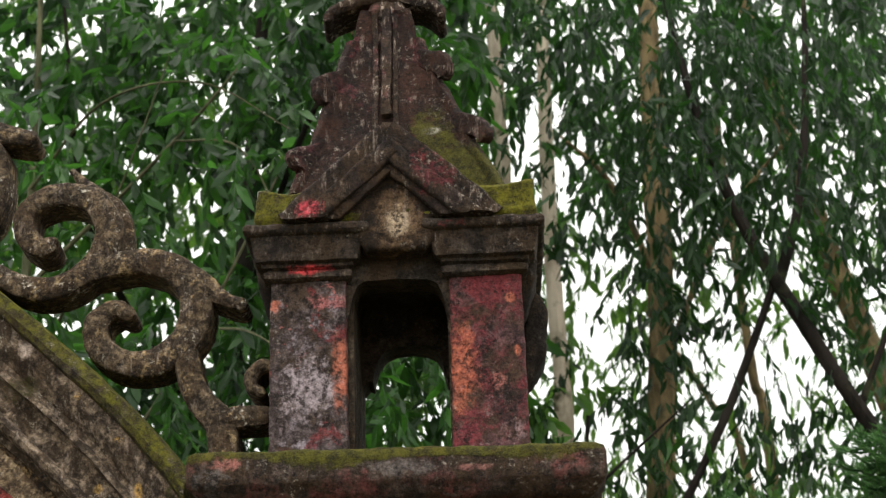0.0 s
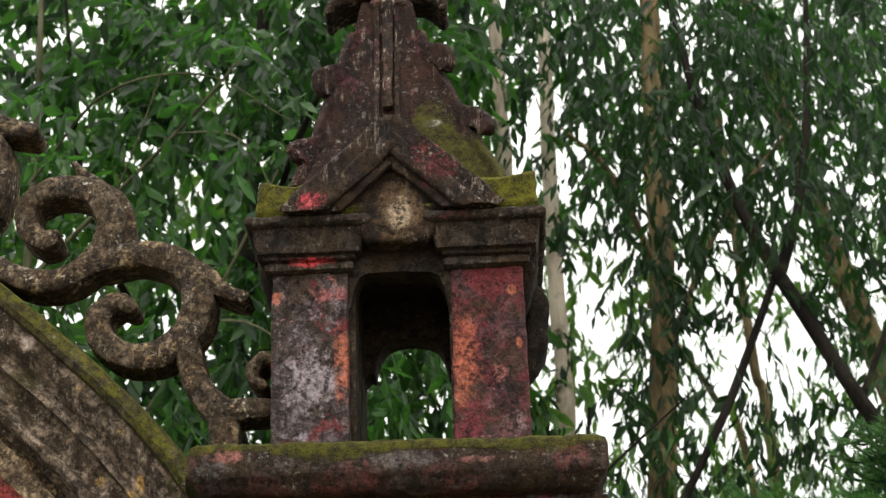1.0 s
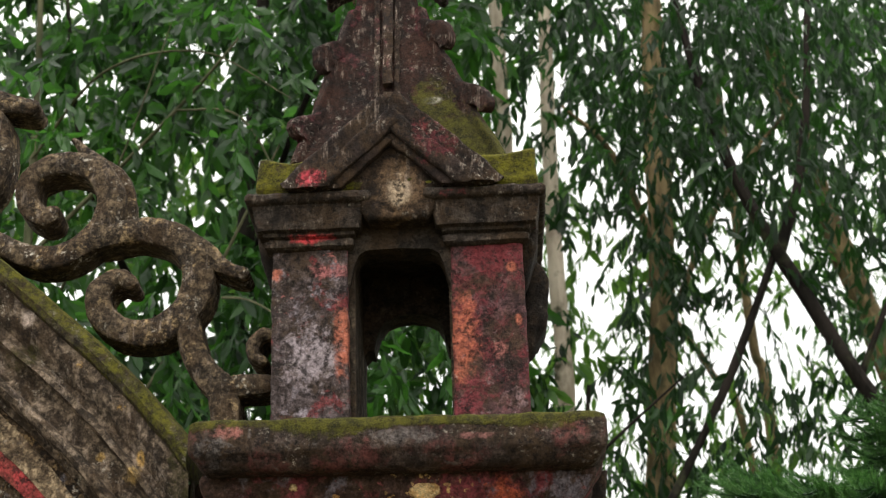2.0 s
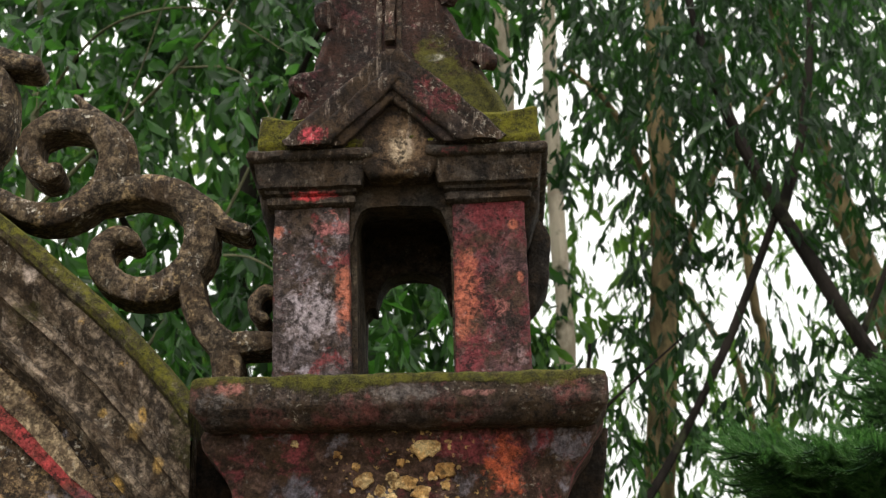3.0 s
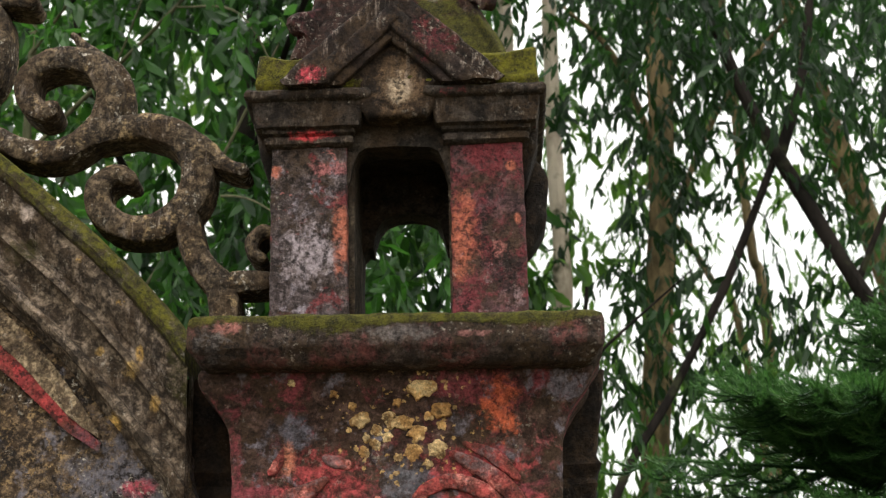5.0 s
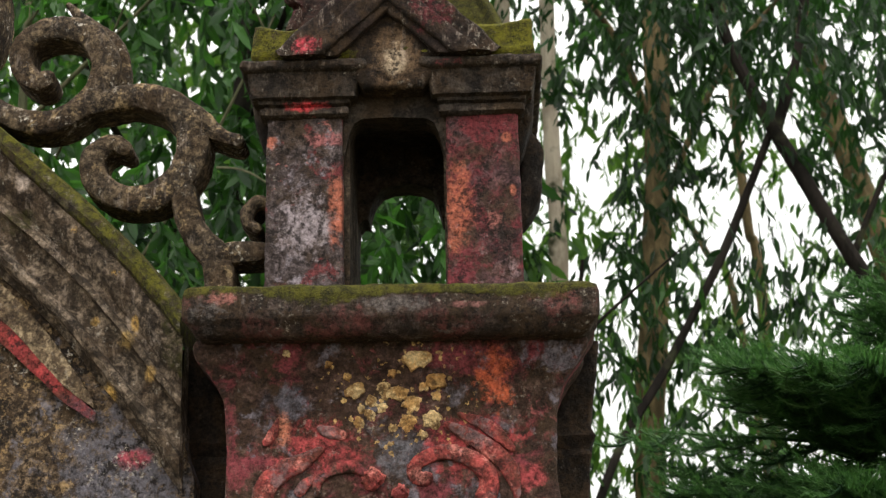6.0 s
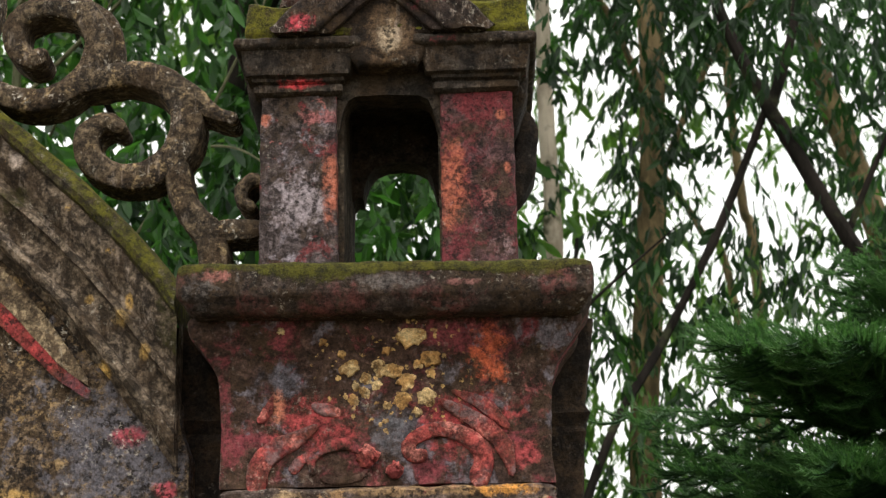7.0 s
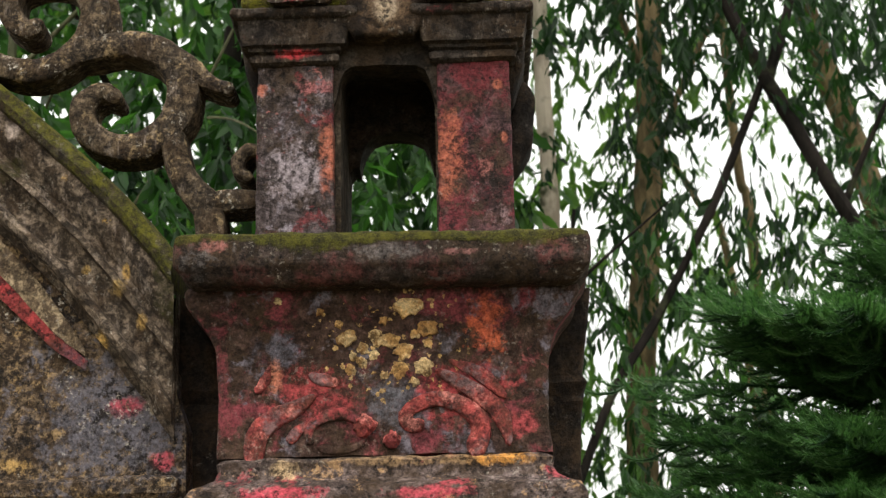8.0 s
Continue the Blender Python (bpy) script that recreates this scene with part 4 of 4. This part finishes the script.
def thick_left(x, z):
    d = 1.0
    d -= 0.85 * hole(x, z, -0.72, 7.25, 0.26, 0.45)
    d -= 0.75 * hole(x, z, 0.0, 4.85, 0.30, 0.40)
    d -= 0.6 * hole(x, z, -2.85, 7.9, 0.3, 0.4)
    d -= 0.40 * hole(x, z, -1.2, 6.3, 0.9, 0.35)
    d -= 0.3 * hole(x, z, -1.9, 5.6, 0.4, 0.3)
    d -= 0.9 * hole(x, z, 0.55, 6.85, 0.24, 0.6)
    return max(d, 0.04)


def tree(name, base, label, stems, material, crowns, seed, hang=0.0):
    """A tree: stems of (part name, points in the world, radii), and crowns of (twigs, leaf size, leaf material)."""
    ob = thing(name, base, label, "tree", "trees behind the gate")
    o = Vector(base)
    rng = random.Random(seed)
    for pname, pts, radii in stems:
        bm = tube(bmesh.new(), [Vector(p) - o for p in pts], radii, 10, 8, 0.25)
        part(pname, bm, material, ob)
    for spots, size, m in crowns:
        leaf_mesh("crown", [(p - o, ln) for p, ln in spots], rng, size, ob, m, hang)
    return ob


R = random.Random(11)
tree("acacia_tree", (0.86, 7.0, 0), "tall slender acacia with pale smooth bark",
     [("trunk", [(0.80, 7.0, -0.1), (0.83, 7.0, 3.5), (0.845, 7, 4.85), (0.833, 7, 5.79), (0.823, 7, 7.03), (0.9, 7, 10.5)], [0.085, 0.078, 0.070, 0.064, 0.058, 0.03]),
      ("trunk", [(0.54, 7.2, -0.1), (0.50, 7.2, 4.0), (0.485, 7.2, 6.9), (0.478, 7.2, 7.4), (0.465, 7.2, 8.1), (0.40, 7.2, 9.5)], [0.085, 0.075, 0.066, 0.062, 0.055, 0.03])],
     mat_bark_pale, [(sprays(R, 330, (-1.4, 3.8), (5.8, 8.0), (6.9, 10.2), open_right), 0.165, mat_leaf),
                     (sprays(R, 28, (0.6, 1.9), (7.0, 8.6), (4.6, 7.4), lambda x, z: 1.0), 0.17, mat_leaf_light)], 1, 0.65)
tree("acacia_tree", (1.34, 6.0, 0), "acacia with flaking tan bark and hanging leaves",
     [("trunk", [(1.28, 6, -0.1), (1.33, 6, 2.0), (1.337, 6, 3.35), (1.476, 6, 5.1), (1.545, 6, 6.93), (1.6, 6, 9.0)], [0.12, 0.108, 0.10, 0.092, 0.085, 0.05]),
      ("limb", [(1.50, 6, 5.6), (1.2, 5.8, 6.3), (0.85, 5.6, 6.6)], [0.028, 0.02, 0.008]),
      ("limb", [(1.47, 6, 5.0), (1.9, 5.7, 5.9), (2.5, 5.5, 6.6)], [0.028, 0.02, 0.008])],
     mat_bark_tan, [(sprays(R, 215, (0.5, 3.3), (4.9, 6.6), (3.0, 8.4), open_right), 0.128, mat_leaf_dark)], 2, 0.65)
tree("leaning_acacia_tree", (2.9, 4.5, 0), "dark leaning acacia limbs that cross and fork",
     [("trunk", [(3.5, 4.5, -0.1), (3.0, 4.5, 2.4), (2.629, 4.5, 3.88), (2.439, 4.5, 4.22), (2.036, 4.5, 5.03), (1.769, 4.5, 5.69), (1.611, 4.5, 6.37), (1.45, 4.5, 7.4)], [0.10, 0.075, 0.055, 0.050, 0.042, 0.033, 0.026, 0.012]),
      ("limb", [(2.439, 4.5, 4.3), (2.55, 4.45, 4.55), (2.72, 4.4, 4.9)], [0.022, 0.02, 0.012]),
      ("limb", [(2.03, 4.5, 5.03), (2.216, 4.5, 5.6), (2.347, 4.5, 6.54), (2.4, 4.5, 7.4)], [0.034, 0.028, 0.022, 0.010])],
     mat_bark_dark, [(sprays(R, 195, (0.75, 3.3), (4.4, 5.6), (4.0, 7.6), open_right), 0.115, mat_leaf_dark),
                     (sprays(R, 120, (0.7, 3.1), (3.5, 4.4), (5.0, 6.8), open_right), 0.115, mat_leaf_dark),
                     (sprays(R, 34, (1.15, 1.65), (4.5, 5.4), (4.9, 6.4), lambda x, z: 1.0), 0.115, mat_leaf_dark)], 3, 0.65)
tree("leaning_acacia_tree", (0.4, 4.6, 0), "thin dark acacia stem leaning across the others",
     [("trunk", [(-0.1, 4.6, -0.1), (0.55, 4.6, 1.9), (0.993, 4.6, 3.09), (1.306, 4.6, 3.62), (1.669, 4.55, 4.28), (1.984, 4.53, 4.99), (2.030, 4.50, 5.10)], [0.036, 0.030, 0.026, 0.025, 0.025, 0.025, 0.022]),
      ("limb", [(0.75, 4.6, 2.45), (0.78, 4.5, 3.4), (0.86, 4.4, 4.25)], [0.02, 0.016, 0.012]),
      ("limb", [(0.72, 4.5, 3.7), (1.05, 4.4, 3.98), (1.45, 4.3, 4.3)], [0.012, 0.010, 0.005])],
     mat_bark_dark, [(sprays(R, 40, (0.5, 2.0), (3.9, 5.2), (2.4, 4.2), open_right), 0.15, mat_leaf),
                     (sprays(R, 75, (0.95, 2.6), (4.6, 6.4), (2.2, 4.3), lambda x, z: 1.0, (0.4, 0.8)), 0.13, mat_leaf_light), (sprays(R, 50, (0.75, 2.5), (6.2, 8.0), (3.8, 6.0), lambda x, z: 1.0, (0.4, 0.8)), 0.12, mat_leaf_light), (sprays(R, 60, (1.0, 2.8), (4.0, 5.6), (2.3, 4.6), lambda x, z: 1.0, (0.4, 0.8)), 0.125, mat_leaf_dark)], 4, 0.65)
tree("acacia_tree", (4.4, 8.0, 0), "leaning grey acacia at the edge of the grove",
     [("trunk", [(4.4, 8, -0.1), (3.608, 8, 4.52), (3.302, 8, 5.8), (2.974, 8, 7.1), (2.6, 8, 9.0)], [0.13, 0.105, 0.10, 0.09, 0.05]),
      ("trunk", [(2.75, 8, -0.1), (2.29, 8, 4.65), (2.038, 8, 5.38), (1.802, 8, 5.8), (1.5, 8, 6.3)], [0.05, 0.030, 0.027, 0.023, 0.012]),
      ("trunk", [(2.6, 8.4, -0.1), (2.52, 8.4, 5.0), (2.44, 8.4, 5.8), (2.35, 8.4, 8.0)], [0.07, 0.045, 0.042, 0.03])],
     mat_bark_tan, [(sprays(R, 190, (2.6, 4.4), (5.0, 8.5), (3.2, 9.4), lambda x, z: max(0.03, 1 - 0.8 * hole(x, z, 2.5, 5.0, 0.45, 0.8))), 0.14, mat_leaf),
                    (sprays(R, 230, (0.4, 4.8), (9.0, 12.5), (3.6, 9.6), lambda x, z: max(0.05, 1 - 0.6 * hole(x, z, 2.1, 4.7, 0.45, 0.5) - 1.0 * hole(x, z, 1.06, 5.9, 0.32, 0.7) - 0.8 * hole(x, z, 0.55, 6.85, 0.22, 0.6))), 0.13, mat_leaf_light),
                    (sprays(R, 230, (0.6, 6.2), (10.0, 14.0), (3.2, 9.0), lambda x, z: max(0.05, 1 - 0.7 * hole(x, z, 2.1, 4.8, 0.4, 0.5) - 1.0 * hole(x, z, 1.06, 5.9, 0.32, 0.7)), (0.3, 0.7)), 0.10, mat_leaf),
                    (sprays(R, 260, (0.9, 5.6), (9.0, 12.0), (8.2, 12.2), lambda x, z: 1 - 0.8 * hole(x, z, 0.55, 6.85, 0.22, 0.6), (0.4, 0.8)), 0.17, mat_leaf_dark),
                    (sprays(R, 170, (0.8, 4.6), (7.0, 9.0), (7.0, 10.2), lambda x, z: 1 - 0.8 * hole(x, z, 0.55, 6.85, 0.22, 0.6)), 0.18, mat_leaf)], 5, 0.65)
tree("acacia_tree", (-1.6, 6.4, 0), "dense green acacia behind the scrollwork",
     [("trunk", [(-1.5, 6.4, -0.1), (-1.6, 6.4, 3), (-1.4, 6.4, 6), (-1.2, 6.4, 9.5)], [0.11, 0.10, 0.07, 0.03]),
      ("limb", [(-1.5, 6.4, 5.2), (-0.9, 5.0, 6.2), (-0.3, 4.6, 7.2)], [0.03, 0.02, 0.008]),
      ("limb", [(-1.5, 6.4, 4.6), (-2.2, 5.2, 5.8), (-2.4, 4.8, 7.4)], [0.03, 0.022, 0.01])],
     mat_bark_dark, [(sprays(R, 980, (-3.6, 0.45), (4.0, 7.0), (2.3, 9.2), thick_left), 0.17, mat_leaf),
                     (sprays(R, 950, (-4.4, 0.6), (7.5, 10), (2.3, 10.5), thick_left), 0.18, mat_leaf_light),
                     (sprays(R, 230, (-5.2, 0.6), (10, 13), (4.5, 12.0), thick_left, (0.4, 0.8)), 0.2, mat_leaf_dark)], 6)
tree("acacia_tree", (-2.6, 4.0, 0), "young acacia with thin arching twigs",
     [("trunk", [(-2.4, 4, -0.1), (-2.35, 4, 3), (-2.3, 4, 5.5), (-2.33, 4, 7.4)], [0.05, 0.04, 0.025, 0.012]),
      ("limb", [(-2.3, 4, 5.0), (-1.4, 3.6, 5.7), (-0.9, 3.4, 6.2)], [0.014, 0.011, 0.005]),
      ("limb", [(-2.35, 4, 3.0), (-1.75, 3.6, 3.7), (-1.2, 3.4, 4.5), (-0.75, 3.3, 5.4)], [0.014, 0.012, 0.010, 0.005]),
      ("twig", [(-2.33, 4, 4.2), (-1.9, 3.3, 4.6), (-1.55, 3.0, 5.2), (-1.3, 2.9, 5.9)], [0.010, 0.008, 0.006, 0.003]),
      ("twig", [(-2.32, 4, 5.6), (-1.8, 3.5, 5.9), (-1.2, 3.2, 5.85), (-0.7, 3.1, 5.5)], [0.009, 0.008, 0.006, 0.003]),
      ("twig", [(-1.2, 3.4, 4.5), (-0.9, 3.2, 4.4), (-0.55, 3.1, 4.1)], [0.008, 0.006, 0.003]),
      ("twig", [(-1.4, 3.6, 5.7), (-1.0, 3.3, 5.5), (-0.75, 3.2, 5.0), (-0.6, 3.2, 4.5)], [0.007, 0.006, 0.005, 0.003])],
     mat_bark_twig, [(sprays(R, 230, (-2.8, 0.3), (2.8, 4.6), (2.6, 6.9), thick_left), 0.15, mat_leaf),
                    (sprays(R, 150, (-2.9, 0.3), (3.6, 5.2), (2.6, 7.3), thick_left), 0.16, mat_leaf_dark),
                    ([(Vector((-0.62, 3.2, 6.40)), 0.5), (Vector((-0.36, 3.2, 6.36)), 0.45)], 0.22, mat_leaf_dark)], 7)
tree("acacia_tree", (-0.66, 5.5, 0), "brown-barked acacia rising behind the turret",
     [("trunk", [(-0.66, 5.5, -0.1), (-0.62, 5.5, 4), (-0.57, 5.5, 7.4), (-0.55, 5.5, 10)], [0.10, 0.09, 0.075, 0.05])],
     mat_bark_tan, [(sprays(R, 90, (-1.0, 0.9), (4.6, 6.4), (2.6, 5.4), lambda x, z: 1.0), 0.17, mat_leaf_light)], 8)

# ---- Norfolk pine ----
pine = thing("norfolk_pine", (2.15, 1.7, 0), "dark green Norfolk pine with tiered drooping branches", "tree")
bm = tube(bmesh.new(), [(0, 0, -0.1), (0, 0, 1.8), (0.02, 0, 3.2), (0.03, 0, 4.0)], [0.07, 0.055, 0.035, 0.012], 10, 6, 0.1)
part("trunk", bm, mat_bark_tan, pine)
RN = random.Random(21)


def pine_branch(root, heading, length, lift, thick=1.0):
    """One tier branch: a rib with swept rows of curved cords, each bristling with short needles."""
    verts, faces, young = [], [], []
    fwd = Vector((math.cos(heading), math.sin(heading), 0))
    lat = Vector((-math.sin(heading), math.cos(heading), 0))

    def spine(f):
        return root + fwd * (length * f) + Vector((0, 0, lift * f - 0.10 * f * f * length + 0.10 * max(0, f - 0.6)))

    def cord(p, way, ln, sag, rise, radius):
        """A tapered four-sided cord; its needles grow out of its own edges."""
        steps = max(5, int(ln / 0.022))
        u = way.cross(Vector((0.2, 0.1, 1))).normalized()
        w = way.cross(u).normalized()
        curl = RN.uniform(-0.3, 0.3)
        last = None
        for j in range(steps + 1):
            g = j / steps
            q = p + way * (ln * g) + u * (curl * ln * g * g) + Vector((0, 0, -sag * ln * g * (1.6 - g) + rise * ln * g * g * g))
            r = radius * (1 - 0.75 * g ** 3)
            k0 = len(verts)
            verts.extend((q + u * r, q + w * r, q - u * r, q - w * r))
            if last is not None:
                for s in range(4):
                    t = (s + 1) % 4
                    faces.append((last + s, last + t, k0 + t, k0 + s))
                    young.append(g > 0.7)
                    for _ in range(4):
                        out = ((u, w, -u, -w)[s] + (u, w, -u, -w)[t] * RN.random()).normalized()
                        root_at = q - way * (ln / steps * RN.random()) + out * (r * 0.6)
                        tip = root_at + (way * RN.uniform(0.9, 1.8) + out * RN.uniform(0.6, 1.0) + Vector((0, 0, 0.2))).normalized() * RN.uniform(0.026, 0.046)
                        k1 = len(verts)
                        verts.extend((root_at, root_at + way * 0.005, tip))
                        faces.append((k1, k1 + 1, k1 + 2))
                        young.append(g > 0.5)
            last = k0

    cord(root, fwd, length * 0.95, -lift / length * 0.6, 0.05, 0.010)
    rows = int(length * 31 * thick)
    for i in range(rows):
        f = 0.10 + 0.90 * (i + RN.random()) / rows
        for s in (-1, 0, 1):
            if s == 0 and RN.random() < 0.45:
                continue
            ln = (0.38 - 0.17 * f) * RN.uniform(0.7, 1.2) * (0.7 if s == 0 else 1.0)
            way = (lat * (s * (0.80 - 0.30 * f) + RN.gauss(0, 0.08)) + fwd * (0.60 + 0.4 * f) + Vector((0, 0, RN.gauss(0.24 if s else 0.45, 0.14)))).normalized()
            cord(spine(f), way, ln, RN.uniform(0.35, 0.85), RN.uniform(0.0, 0.2), RN.uniform(0.005, 0.008))
    me = bpy.data.meshes.new("branch")
    me.from_pydata([tuple(v) for v in verts], [], faces)
    me.materials.append(mat_needle)
    me.materials.append(mat_needle_tip)
    me.polygons.foreach_set("material_index", [1 if y else 0 for y in young])
    ob = new("branch", me)
    ob.parent = pine


# the tiers: height on the trunk, heading, length, lift, fullness
for z, head, ln, lift, thick in ((2.78, 212, 1.0, 0.16, 1.5), (2.74, 222, 0.95, 0.16, 1.5), (2.82, 200, 0.92, 0.20, 1.5), (2.72, 235, 0.9, 0.15, 1.4), (2.70, 190, 0.85, 0.20, 1.3), (3.10, 205, 0.36, 0.2, 1.2), (3.14, 232, 0.40, 0.15, 1.2),
                                 (2.66, 172, 0.72, 0.26, 1.4), (2.62, 196, 0.70, 0.22, 1.3), (2.60, 184, 1.28, 0.18, 0.45), (2.68, 232, 0.62, 0.20, 1.3), (2.60, 262, 0.7, 0.2, 1.2), (2.80, 205, 0.45, 0.2, 1.2), (2.78, 150, 0.5, 0.2, 1.2),
                                 (2.44, 181, 1.02, 0.20, 0.7), (2.38, 150, 0.9, 0.2, 0.8), (2.36, 214, 0.78, 0.14, 1.0), (2.32, 188, 1.16, 0.20, 0.8), (2.30, 231, 0.92, 0.14, 1.5), (2.32, 256, 0.9, 0.14, 1.3),
                                 (2.30, 160, 1.0, 0.16, 1.1), (2.14, 178, 1.25, 0.20, 0.8), (2.12, 205, 1.0, 0.10, 0.6), (2.08, 228, 1.0, 0.12, 1.5), (2.08, 252, 1.0, 0.12, 1.4), (2.10, 150, 0.9, 0.14, 0.7),
                                 (1.90, 185, 1.25, 0.16, 0.8), (1.86, 215, 1.1, 0.12, 1.3), (1.86, 245, 1.1, 0.12, 1.3), (1.64, 180, 1.25, 0.14, 0.8), (2.02, 198, 1.2, 0.16, 1.0), (1.62, 210, 1.2, 0.12, 1.2), (1.60, 240, 1.1, 0.12, 1.2),
                                 (2.25, 60, 1.0, 0.2, 0.8), (2.25, 0, 1.0, 0.2, 0.8), (2.2, 310, 0.9, 0.15, 1.0), (1.9, 30, 1.1, 0.15, 0.8), (1.9, 330, 1.0, 0.15, 0.8), (2.62, 20, 0.7, 0.2, 0.8), (2.62, 320, 0.7, 0.2, 0.9), (2.98, 200, 0.34, 0.22, 0.9), (3.0, 240, 0.42, 0.2, 0.9), (2.95, 60, 0.32, 0.2, 1.0)):
    pine_branch(Vector((0.01, 0, z)), radians(head + RN.uniform(-4, 4)), ln * RN.uniform(0.95, 1.05), lift, thick)
